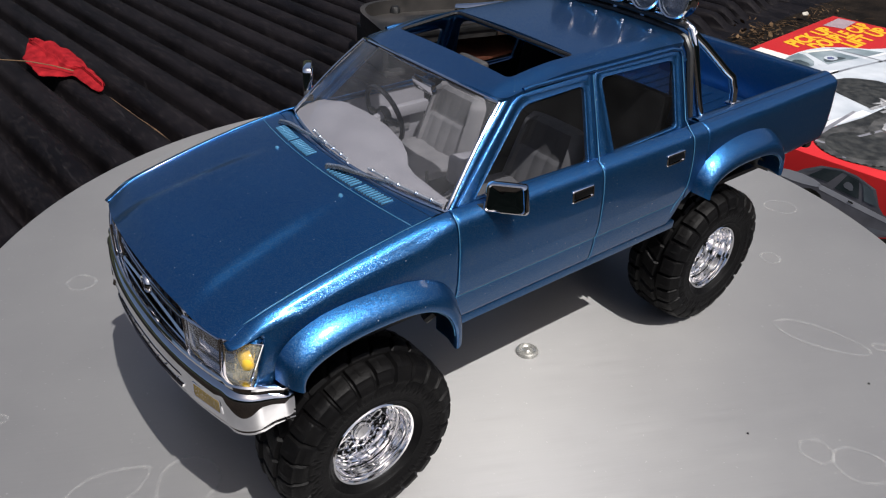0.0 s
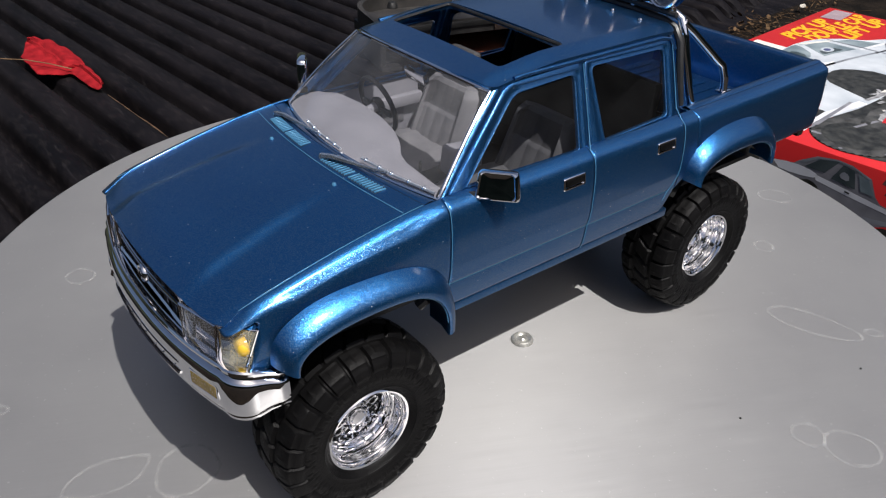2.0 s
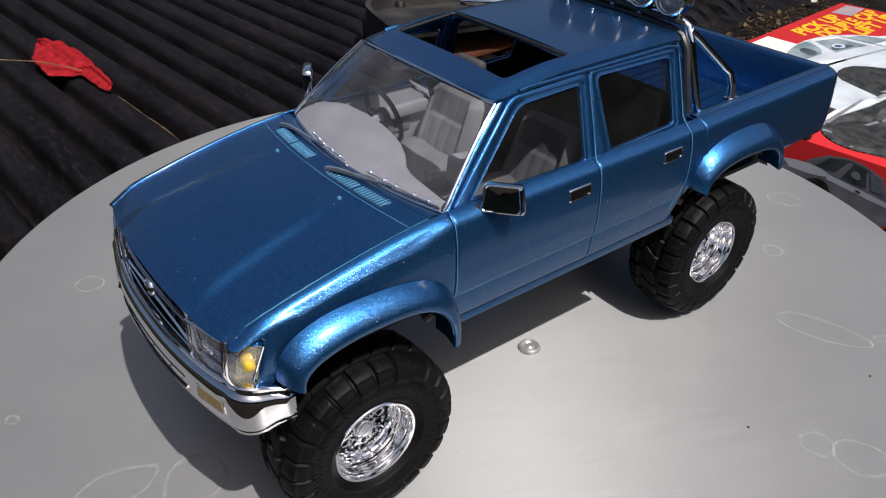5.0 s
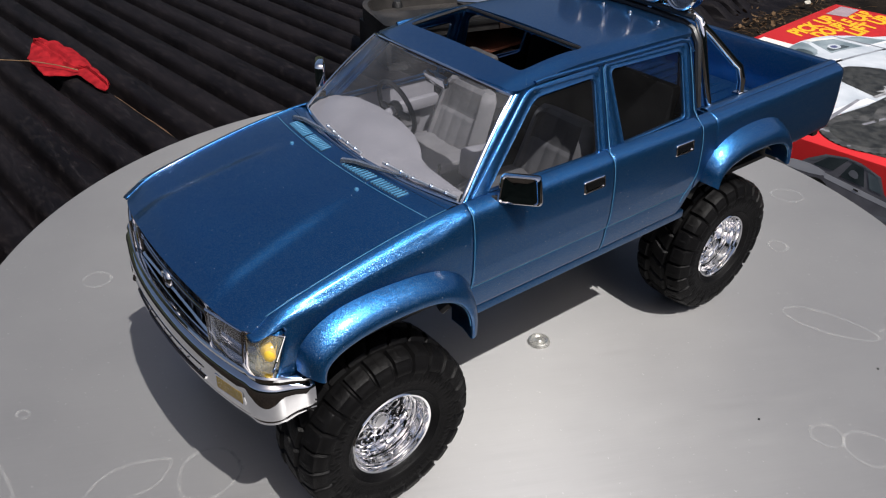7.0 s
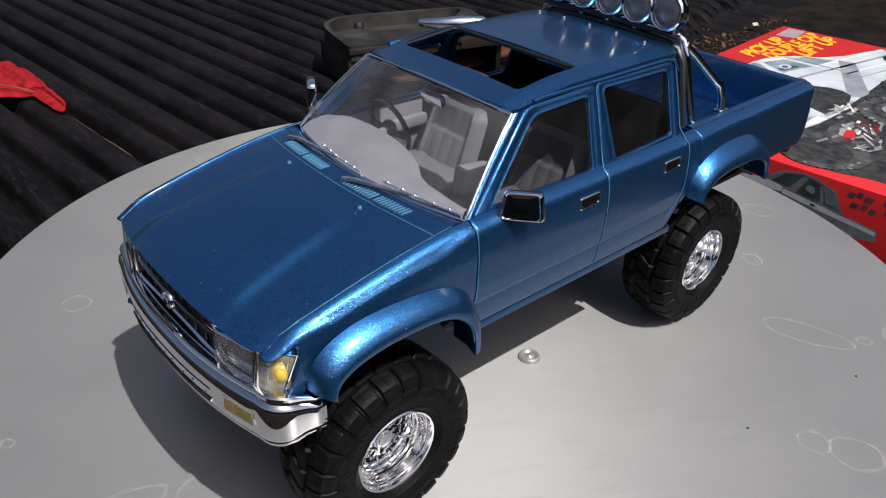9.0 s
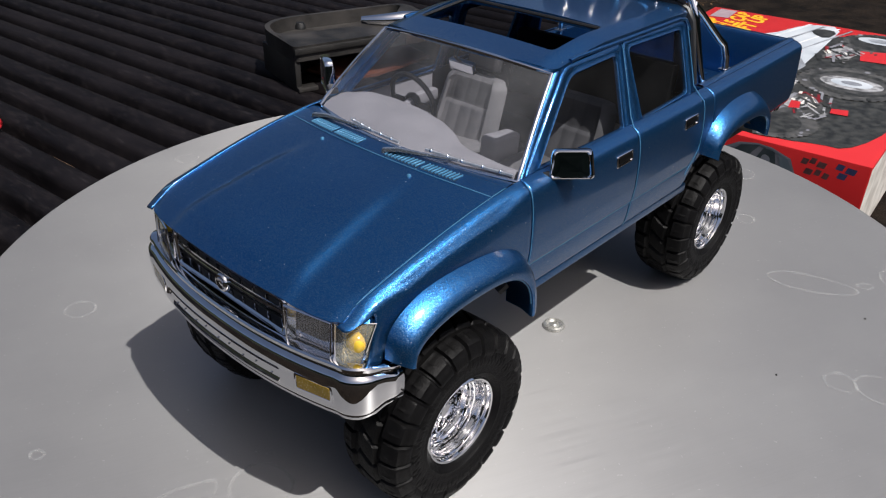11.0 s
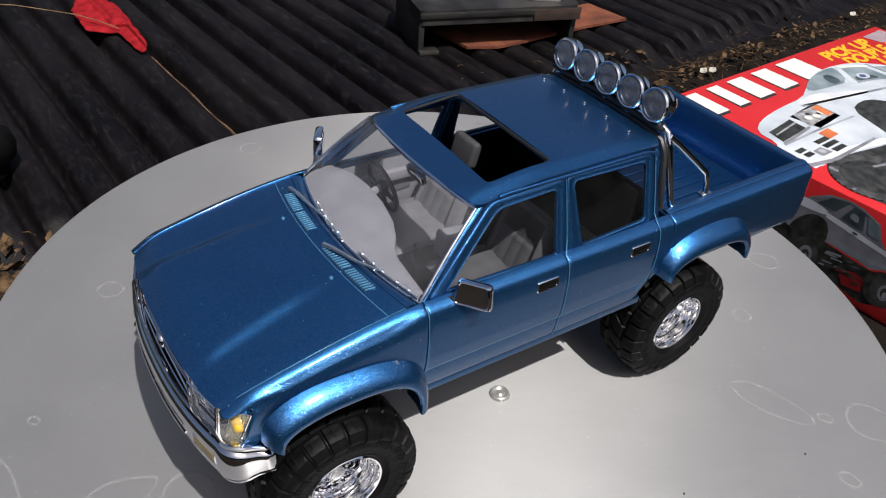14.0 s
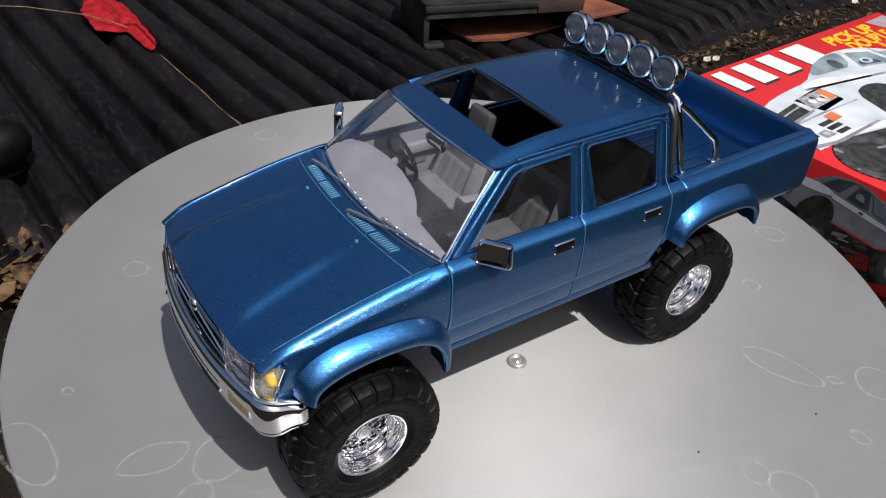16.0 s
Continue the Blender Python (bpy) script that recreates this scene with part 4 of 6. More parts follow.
for s in (1, -1):
    part("roll_bar_brace", tube([(-0.1005, s * 0.0585, 0.2160), (-0.1100, s * 0.0600, 0.2090), (-0.1300, s * 0.0640, 0.1920), (-0.1345, s * 0.0652, 0.1880), (-0.1385, s * 0.0672, 0.1845), (-0.1415, s * 0.0690, 0.1760), (-0.1422, s * 0.0700, 0.1640)], 0.0026, 10), BRIGHT, bar)
    part("roll_bar_foot", block((0.010, 0.006, 0.0016), (-0.1425, s * 0.0695, 0.1672), 0.0005), CHROME, bar)
part("lamp_rail", tube([(-0.0960, -0.0560, 0.2205), (-0.0945, 0, 0.2225), (-0.0960, 0.0560, 0.2205)], 0.0018, 8), BLACK, bar, "black lamp rail")
for k in range(5):
    y = -0.0447 + k * 0.0224
    m = pose(-0.0985, y, 0.2335, 0, -8, 0)
    shell = lathe([(0.0003, -0.0110), (0.0050, -0.0104), (0.0086, -0.0084), (0.0106, -0.0050), (0.0111, -0.0020), (0.0111, 0.0010), (0.0115, 0.0016), (0.0116, 0.0040), (0.0108, 0.0050), (0.0100, 0.0046), (0.0096, 0.0030)], 32, "x")
    pod = part("spot_lamp", shell, BRIGHT, bar, "round chrome spot lamp", at=m)
    part("reflector", lathe([(0.0098, 0.0034), (0.0086, -0.0004), (0.0060, -0.0030), (0.0030, -0.0044), (0.0002, -0.0048)], 28, "x"), BOWL, pod)
    dome = lathe([(0.0100, 0.0042), (0.0085, 0.0050), (0.0050, 0.0058), (0.0003, 0.0061)], 28, "x")
    part("lamp_glass", dome, LAMP_GLASS, pod, "clear lamp glass")
    part("lamp_bracket", block((0.0030, 0.0030, 0.0050), (0.0, 0, -0.0125), 0.0006), CHROME, pod)
seal = [(-0.0978, 0.0690, 0.1672), (-0.0972, 0.0655, 0.1850), (-0.0968, 0.0610, 0.2060), (-0.0966, 0.0560, 0.2132), (-0.0966, 0.0480, 0.2158), (-0.0966, 0.0250, 0.2172)]
part("cab_seal", tube(seal + [(-0.0966, 0.0, 0.2177)] + [(x, -y, z) for x, y, z in seal[::-1]], 0.0023, 8), BLACK, truck, "black seal round the back of the cab")
# little studs along the roof's rear edge
for k in range(5):
    y = -0.044 + k * 0.022
    part("roof_stud", lathe([(0.0001, 0.0014), (0.0008, 0.0012), (0.0012, 0.0006), (0.0013, -0.0006)], 10, "z", at=(-0.0775, y, roof_z(-0.0775, y))), BRIGHT, roof, "tiny chrome roof stud")

# cabin
def dash_edge(y):
    return float(np.interp(y, (-0.075, -0.055, -0.038, -0.015, 0.005, 0.018, 0.028, 0.038, 0.055, 0.077), (0.0770, 0.0712, 0.0692, 0.0708, 0.0745, 0.0800, 0.0868, 0.0902, 0.0918, 0.0940)))


def dash_row(y):
    e, hump = dash_edge(y), 0.0030 * smoothstep(0.035, -0.02, y) * smoothstep(-0.076, -0.055, y)
    f = 0.1098 - 0.0122 * (y / 0.076) ** 2
    w = f - e
    return [(x, y, z) for x, z in ((f, 0.1652), (f - w * 0.12, 0.1672 + hump * 0.2), (f - w * 0.35, 0.1690 + hump * 0.6), (f - w * 0.65, 0.1698 + hump), (e + 0.0024, 0.1694 + hump), (e + 0.0006, 0.1682 + hump), (e, 0.1660 + hump * 0.5), (e + 0.001, 0.1500), (e + 0.002, 0.1250))]


cab = part("dashboard", skin([dash_row(y) for y in np.linspace(-0.0735, 0.0735, 40)], closed=False), GREY, truck, "matte grey dashboard")
# Near-black floor, linings and wall carry the roof's shade in their colour.
part("cabin_floor", block((0.170, 0.150, 0.003), (-0.008, 0, 0.1110), 0), CABIN_SHADE, truck)
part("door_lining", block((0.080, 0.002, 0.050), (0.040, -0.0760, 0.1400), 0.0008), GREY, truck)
part("door_lining", block((0.090, 0.002, 0.054), (-0.0450, -0.0752, 0.1390), 0.0008), CABIN_SHADE, truck)
part("door_lining", block((0.165, 0.002, 0.050), (-0.004, 0.0760, 0.1400), 0.0008), CABIN_SHADE, truck)
part("armrest", block((0.060, 0.006, 0.008), (0.030, -0.0720, 0.1500), 0.002), GREY, truck)
part("centre_console", block((0.050, 0.018, 0.020), (0.035, 0.0020, 0.1230), 0.003), CABIN_SHADE, truck)
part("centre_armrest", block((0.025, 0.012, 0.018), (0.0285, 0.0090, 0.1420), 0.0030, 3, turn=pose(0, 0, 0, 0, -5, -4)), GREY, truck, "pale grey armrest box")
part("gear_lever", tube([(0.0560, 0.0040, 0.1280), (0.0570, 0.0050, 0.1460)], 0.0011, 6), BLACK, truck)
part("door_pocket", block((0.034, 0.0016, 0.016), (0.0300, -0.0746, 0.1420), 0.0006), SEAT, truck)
part("parcel_wall", block((0.002, 0.146, 0.050), (-0.088, 0, 0.1370), 0), CABIN_SHADE, truck)


def seat(y, x0, tall=0.0440, head=True, cover=None):
    cover = cover or SEAT
    cushion = grid(lambda u, v: (x0 - 0.003 + 0.054 * (u - 0.5), y + 0.055 * (v - 0.5), 0.1310 + 0.0080 * (math.sin(math.pi * min(1, max(0, u * 1.0))) ** 0.35) * (math.sin(math.pi * v) ** 0.3) + 0.0016 * math.cos(2 * math.pi * v) - 0.0002 * abs(math.sin(math.pi * v * 5))), 14, 30)
    st = part("seat", cushion, cover, truck, "grey moulded bucket seat")
    part("seat_base", block((0.044, 0.042, 0.020), (x0, y, 0.1215), 0.003), cover, st)

    def back(u, v):
        hw = 0.0278 - 0.0030 * v
        if u < 0.72:
            share = -1 + 2 * u / 0.72
            yy = hw * share
            inner = 1 - smoothstep(0.66, 0.72, abs(share))
            flute = 0.0007 * (1 - abs(math.cos(yy * 330)) ** 0.7) * inner
            step = 0.0018 * smoothstep(0.54, 0.58, v) * inner
            th = 0.0052 * (1 - abs(share) ** 7) + 0.0030 * (1 - inner) * (1 - abs(share) ** 7) - flute - step
        else:
            share = 1 - 2 * (u - 0.72) / 0.28
            yy, th = hw * share, -0.0048 * (1 - abs(share) ** 5)
        rnd = 1 - 0.35 * smoothstep(0.90, 1.0, v)
        return (x0 - 0.0255 - 0.40 * tall * v + th * rnd, y + yy * (1 - 0.12 * smoothstep(0.88, 1, v)), 0.1330 + tall * v)

    bm = grid(back, 100, 30, wrap=True)
    bm.verts.ensure_lookup_table()
    bmesh.ops.holes_fill(bm, edges=[e for e in bm.edges if len(e.link_faces) == 1], sides=0)
    # Upper panel faces get the darker colour, standing for shade under the roof.
    for f in bm.faces:
        c = f.calc_center_median()
        v = (c.z - 0.1330) / tall
        if 0.56 < v < 0.93 and abs(c.y - y) < 0.0178 and c.x > x0 - 0.0250 - 0.40 * tall * v:
            f.material_index = 1
    part("backrest", bm, [cover, SEAT_SHADED], st)
    if head:
        part("headrest", block((0.0075, 0.0250, 0.0185), (x0 - 0.0450, y + 0.0020, 0.1845), 0.0030, 3, turn=pose(0, 0, 0, 0, -14, 0)), SEAT_SHADED, st, "grey headrest")
    return st


seat(-0.0325, 0.0420, 0.0390)
# near seat takes a shaded copy of the plastic, shade put into its colour
seat(0.0400, 0.0290, 0.0400, False, surface("shaded_grey_seat_plastic", (0.085, 0.084, 0.090), (0.110, 0.108, 0.115), 90, 0.8))
bench = part("rear_bench", block((0.040, 0.120, 0.020), (-0.055, 0, 0.1270), 0.005), CABIN_SHADE, truck, "rear bench seat, near-black for the cabin's shade")
part("backrest", block((0.010, 0.128, 0.050), (-0.078, 0, 0.1580), 0.004, turn=pose(0, 0, 0, 0, -10, 0)), CABIN_SHADE, bench)
ring = [(0.0, 0.0176 * math.cos(a), 0.0176 * math.sin(a)) for a in (2 * math.pi * k / 36 for k in range(36))]
wheel_at = pose(0.0600, -0.0345, 0.1690, 0, 14, 0)
sw = part("steering_wheel", tube(ring, 0.0016, 8, closed=True), BLACK, truck, "black steering wheel on the far side", at=wheel_at)
part("spokes", block((0.0020, 0.0300, 0.0040), (0.001, 0, -0.001), 0.0006, bm=block((0.0020, 0.0040, 0.0160), (0.001, 0, -0.008), 0.0006)), BLACK, sw)
part("hub", lathe([(0.0002, -0.0025), (0.0045, -0.0020), (0.0055, 0.0), (0.0050, 0.003)], 16, "x"), BLACK, sw)
part("column", tube([(0.002, 0, 0), (0.030, 0, -0.002)], 0.003, 8), GREY, sw)
mirror = part("rear_view_mirror", block((0.0040, 0.0180, 0.0072), (0, 0, 0), 0.0012, 3), BRIGHT, truck, "plated rear-view mirror", at=pose(0.0590, 0.0035, 0.1990, 0, 18, 0))
part("mirror_face", block((0.0008, 0.0160, 0.0054), (-0.0019, 0, 0), 0.0003, 1), BLACK, mirror, "dark mirror face")
part("mirror_stem", tube([(0.0010, 0, 0.0030), (0.0035, 0, 0.0065), (0.0045, 0, 0.0085)], 0.0008, 6), BLACK, mirror)


# wheels: balloon tyres with open lugs and deep chrome rims
def tyre_mesh():
    """One moulded tyre: shoulder lugs that reach down the side walls, and slanted blocks along the middle."""
    half = [(0.0243, 0.0140), (0.0250, 0.0165), (0.0266, 0.0184), (0.0288, 0.0196), (0.0320, 0.0203), (0.0370, 0.0205), (0.0415, 0.0200), (0.0450, 0.0188), (0.0474, 0.0168), (0.0486, 0.0140), (0.0491, 0.0090), (0.0493, 0.0)]
    line = [Vector((r, -y)) for r, y in half] + [Vector((r, y)) for r, y in half[-2::-1]]
    far = [0.0]
    for p, q in zip(line, line[1:]):
        far.append(far[-1] + (q - p).length)
    prof = []
    for k in range(71):
        d = far[-1] * k / 70
        prof.append(Vector((float(np.interp(d, far, [p.x for p in line])), float(np.interp(d, far, [p.y for p in line])))))
    lugs = 25

    def bump(share):
        f = share % 1.0
        return smoothstep(0.0, 0.06, f) * (1 - smoothstep(0.84, 0.91, f))

    def point(u, v):
        k = min(70, round(v * 70))
        p = prof[k]
        t = (prof[min(70, k + 1)] - prof[max(0, k - 1)]).normalized()
        n = Vector((t.y, -t.x))
        side, wide = (1 if p.y >= 0 else -1), abs(p.y)
        turn = u * lugs + (0.5 if side < 0 else 0.0)
        short = 0.0014 if int(turn) % 2 else 0.0
        shoulder = bump(turn) * smoothstep(0.0072 + short, 0.0086 + short, wide) * smoothstep(0.0385 + short, 0.0412 + short, p.x)
        shoulder *= 1.0 if p.x > 0.0462 else 0.62
        middle = bump(u * lugs + 0.25 + p.y * 45) * (1 - smoothstep(0.0050, 0.0064, wide))
        groove = 0.30 * bump(turn * 2 + 0.2) * smoothstep(0.0100, 0.0112, wide) * (1 - smoothstep(0.0150, 0.0160, wide)) * bump(turn)
        h = 0.0022 * max(shoulder, middle) - 0.0012 * groove
        ring = 0.0005 * (1 - smoothstep(0.0003, 0.0007, abs(p.x - 0.0288)))
        tick = 0.00045 * bump(u * 75 + (0.35 if p.x > 0.0372 else 0.0)) * smoothstep(0.0345, 0.0350, p.x) * (1 - smoothstep(0.0392, 0.0398, p.x))
        h += tick + 0.00025 * noise.noise((math.cos(2 * math.pi * u) * 9 + side, math.sin(2 * math.pi * u) * 9, p.y * 160)) * (1.0 if h > 0.0015 else 0.3)
        q = p + n * (h + ring)
        a = 2 * math.pi * u
        return (q.x * math.cos(a), q.y, q.x * math.sin(a))

    return grid(point, 350, 70, wrap=True)


def rim_mesh():
    prof = [(0.0252, 0.0150), (0.0254, 0.0168), (0.0244, 0.0178), (0.0234, 0.0174), (0.0228, 0.0158), (0.0226, 0.0140), (0.0218, 0.0136), (0.0216, 0.0118), (0.0212, 0.0108), (0.0210, 0.0086), (0.0203, 0.0082), (0.0200, 0.0064), (0.0192, 0.0060), (0.0184, 0.0046), (0.0178, 0.0010), (0.0170, -0.0006), (0.0166, -0.0040)]
    return lathe(prof, 60)


def wheel(x, s, parent, steer=0.0, spin=0.0, label=""):
    hub = part("wheel", lathe([(0.0002, -0.012), (0.0230, -0.012), (0.0242, -0.008), (0.0250, 0.010), (0.0247, 0.0145)], 40), BLACK, parent, label or "chrome wheel with a chunky black off-road tyre",
               at=pose(x, s * (0.0730 if x > 0 else 0.0640), 0.0518, 0, 0, steer) @ (pose(0, 0, 0) if s > 0 else pose(0, 0, 0, 0, 0, 180)) @ pose(0, 0, 0, 0, spin, 0))
    for name, me in (("tyre", TYRE), ("rim", RIM), ("hub_hole_shade", DISC), ("hub_cap", CAP), ("spoke_ring", SPOKES), ("bolts", BOLTS)):
        o = new(name, me)
        o.parent = hub
    return hub


TYRE = link_mesh("tyre", tyre_mesh(), RUBBER)
RIM = link_mesh("rim", rim_mesh(), BRIGHT)
# black disc puts the darkness behind the rim's holes into colour
DISC = link_mesh("hub_hole_shade", lathe([(0.0168, -0.0044), (0.0060, -0.0040), (0.0050, -0.0010)], 40), BLACK)
CAP = link_mesh("hub_cap", lathe([(0.0084, -0.0040), (0.0082, 0.0006), (0.0066, 0.0012), (0.0058, 0.0040), (0.0044, 0.0048), (0.0038, 0.0066), (0.0016, 0.0070), (0.0002, 0.0070)], 40), BRIGHT)
bm = bmesh.new()
for k in range(12):
    m = Matrix.Rotation(2 * math.pi * k / 12, 4, "Y")
    oval = [m @ Vector((0.0124 + 0.0030 * math.cos(a), 0.0006, 0.0022 * math.sin(a))) for a in (2 * math.pi * j / 14 for j in range(15))]
    tube(oval, 0.0009, 6, bm, closed=False)
    m = Matrix.Rotation(2 * math.pi * (k + 0.5) / 12, 4, "Y")
    rib = [m @ Vector((r, h, 0)) for r, h in ((0.0080, 0.0022), (0.0120, 0.0016), (0.0160, 0.0004), (0.0178, 0.0018))]
    tube(rib, [0.0005, 0.0007, 0.0007, 0.0005], 6, bm)
for rr, h in ((0.0090, 0.0020), (0.0050, 0.0056), (0.0182, 0.0050), (0.0222, 0.0140)):
    tube([(rr * math.cos(a), h, rr * math.sin(a)) for a in (2 * math.pi * j / 40 for j in range(40))], 0.0005, 5, bm, closed=True)
SPOKES = link_mesh("spoke_ring", bm, CHROME)
bm = bmesh.new()
for k in range(20):
    a = 2 * math.pi * k / 20
    lathe([(0.0002, 0.0066), (0.0008, 0.0064), (0.0010, 0.0054), (0.0010, 0.0034)], 8, "y", bm, at=(0.0192 * math.cos(a), 0.0, 0.0192 * math.sin(a)))
for k in range(6):
    a = 2 * math.pi * k / 6
    lathe([(0.0002, 0.0042), (0.0010, 0.0040), (0.0011, 0.0004)], 8, "y", bm, at=(0.0078 * math.cos(a), 0.0, 0.0078 * math.sin(a)))
BOLTS = link_mesh("bolts", bm, CHROME)
wheel(0.1515, 1, truck, 0, 10)
wheel(0.1515, -1, truck, 0, 25)
wheel(-0.1450, 1, truck, 0, 40)
wheel(-0.1450, -1, truck, 0, 5)

# running gear
for y in (0.030, -0.030):
    part("frame_rail", block((0.440, 0.009, 0.014), (0.000, y, 0.0930), 0.001), BLACK, truck)
for x in (0.1515, -0.145):
    ax = part("axle", tube([(x, -0.058, 0.0518), (x, 0.058, 0.0518)], 0.0065, 12), BLACK, truck)
    part("differential", block((0.034, 0.030, 0.030), (x, -0.012, 0.0530), 0.009, 3), BLACK, ax)
    for s in (1, -1):
        leaf = [(x + 0.055 * k, s * 0.034, 0.0640 + 0.016 * k * k) for k in np.linspace(-1, 1, 9)]
        part("leaf_spring", tube(leaf, 0.0030, 6, flat=0.6), DARK_CHROME, ax)
        part("damper", tube([(x + 0.008, s * 0.045, 0.058), (x + 0.016, s * 0.042, 0.105)], 0.0038, 10), CHROME, ax)
part("gearbox", block((0.090, 0.040, 0.034), (0.030, 0, 0.0860), 0.006), BLACK, truck)
part("underbody", block((0.420, 0.140, 0.003), (0.000, 0, 0.1060), 0), BLACK, truck)
for s in (1, -1):
    for x in (0.147, -0.1385):
        liner = skin([[(x + 0.053 * math.cos(a), s * y, 0.094 + 0.040 * math.sin(a)) for a in (math.pi * (0.13 + 0.74 * k / 16) for k in range(17))] for y in (0.0440, 0.0830)], closed=False)
        part("wheel_well", liner, BLACK, truck)
part("bracket", tube([(0.108, 0.0800, 0.1120), (0.112, 0.0780, 0.1080)], 0.003, 8), BLACK, truck)


# ---------------------------------------------------------------- things round the table
# kit box with flat printed pictures
BL, BW, BH = 0.847, 0.564, 0.1755
box = thing("kit_box", "red printed cardboard kit box with white truck pictures on its lid", "box", pose(-1.6612, -0.6162, -0.1622, 0, 0, 5.82))
INK = {
    "white": surface("printed_white_body", (0.38, 0.42, 0.46), (0.58, 0.61, 0.64), 9, 0.4),
    "silver": surface("printed_silver_body", (0.55, 0.56, 0.59), (0.72, 0.73, 0.76), 16, 0.4),
    "rubber": surface("printed_grey_rubber", (0.030, 0.030, 0.028), (0.085, 0.083, 0.078), 40, 0.42),
    "shade": surface("printed_grey_body", (0.16, 0.17, 0.19), (0.30, 0.32, 0.35), 14, 0.4),
    "glass": surface("printed_blue_grey_glass", (0.13, 0.17, 0.19), (0.26, 0.31, 0.33), 18, 0.4),
    "black": surface("printed_black_rubber", (0.012, 0.012, 0.010), (0.045, 0.045, 0.040), 60, 0.42),
    "metal": surface("printed_bright_metal", (0.13, 0.13, 0.13), (0.42, 0.42, 0.43), 60, 0.4),
    "dim": surface("printed_dim_silver", (0.16, 0.16, 0.18), (0.24, 0.24, 0.26), 24, 0.4),
    "dusk": surface("printed_dark_glass", (0.030, 0.045, 0.050), (0.075, 0.095, 0.100), 24, 0.4),
    "crimson": surface("printed_dark_red", (0.16, 0.006, 0.008), (0.24, 0.010, 0.012), 9, 0.4),
    "letter": surface("printed_white_letter", (0.66, 0.63, 0.57), (0.72, 0.69, 0.63), 20, 0.4),
    "yellow": surface("printed_yellow_letter", (0.80, 0.38, 0.010), (0.84, 0.44, 0.015), 20, 0.4),
    "orange": surface("printed_orange_lamp", (0.50, 0.12, 0.04), (0.60, 0.18, 0.06), 20, 0.4),
    "grey": surface("printed_grey_patch", (0.30, 0.22, 0.24), (0.36, 0.28, 0.30), 20, 0.4),
    "red": RED_CARD,
    "script": surface("printed_grey_script", (0.10, 0.045, 0.045), (0.16, 0.07, 0.07), 60, 0.4),
    "blue": surface("printed_dark_blue_letter", (0.05, 0.06, 0.14), (0.07, 0.08, 0.18), 20, 0.4),
    "worn": surface("scuffed_white_card", (0.45, 0.42, 0.38), (0.72, 0.69, 0.64), 22, 0.6),
}
lid = bmesh.new()
block((BL, BW, 0.170), (BL / 2, BW / 2, -0.085), 0.0025, 2, lid)
lid_ob = part("lid", lid, RED_CARD, box, "glossy red lid")
part("tray", block((BL - 0.010, BW - 0.010, BH - 0.0265), (BL / 2, BW / 2, -(BH + 0.0265) / 2), 0.001), RED_CARD, box)
SU, SV = BL / 0.976, BW / 0.579


def lid_print(name, colour, pts, layer, smooth_turns=0):
    """One flat printed patch on the lid."""
    ring = [Vector(p) for p in pts]
    for _ in range(smooth_turns):
        ring = [q for a, b in zip(ring, ring[1:] + ring[:1]) for q in (a.lerp(b, 0.25), a.lerp(b, 0.75))]
    bm = bmesh.new()
    bm.faces.new([bm.verts.new((p.x * SU, p.y * SV, 0.0003 * layer)) for p in ring])
    bmesh.ops.triangulate(bm, faces=bm.faces[:])
    return part(name, bm, INK[colour], lid_ob, smooth=False)


def oval(u, v, a, b, n=28):
    return [(u + a * math.cos(2 * math.pi * k / n), v + b * math.sin(2 * math.pi * k / n)) for k in range(n)]


# plain white bars where the name stands, yellow bars for the lines beside it
for u0, u1, gap in ((0.930, 0.862, 0.0), (0.822, 0.782, 0.0), (0.744, 0.684, 0.0), (0.646, 0.584, 0.0), (0.540, 0.452, 0.0)):
    lid_print("title_bar", "black", ((u0 + 0.006, 0.018), (u1 + 0.006, 0.018), (u1 + 0.010, 0.106), (u0 + 0.010, 0.106)), 1)
    lid_print("title_bar", "letter", ((u0, 0.014), (u1, 0.014), (u1 + 0.004, 0.098), (u0 + 0.004, 0.098)), 2)
for words, u0, u1, v0 in (("PICK UP", 0.376, 0.150, 0.026), ("DOUBLE CAB", 0.350, 0.022, 0.070), ("LIFT UP", 0.262, 0.030, 0.114)):
    curve = bpy.data.curves.new("caption", "FONT")
    curve.body, curve.size, curve.offset = words, 1.0, 0.045
    holder = bpy.data.objects.new("caption", curve)
    scene.collection.objects.link(holder)
    me = bpy.data.meshes.new_from_object(holder)
    bpy.data.objects.remove(holder)
    xs, ys = [v.co.x for v in me.vertices], [v.co.y for v in me.vertices]
    for v in me.vertices:
        a, b = (v.co.x - min(xs)) / (max(xs) - min(xs)), (v.co.y - min(ys)) / (max(ys) - min(ys))
        v.co = ((u0 + (u1 - u0) * a - 0.012 * b) * SU, (v0 + 0.042 * (1 - b)) * SV, 0.0006)
    me.materials.clear()
    me.materials.append(INK["yellow"])
    new("caption", me).parent = lid_ob
lid_print("printed_patch", "grey", ((0.125, 0.024), (0.018, 0.020), (0.014, 0.064), (0.112, 0.070)), 2)
# the pictured white truck
lid_print("ground_shadow", "black", ((0.950, 0.360), (0.948, 0.430), (0.925, 0.490), (0.925, 0.525), (0.840, 0.556), (0.700, 0.574), (0.380, 0.574), (0.080, 0.500), (0.080, 0.330), (0.300, 0.300), (0.640, 0.330), (0.860, 0.320)), 2, 1)
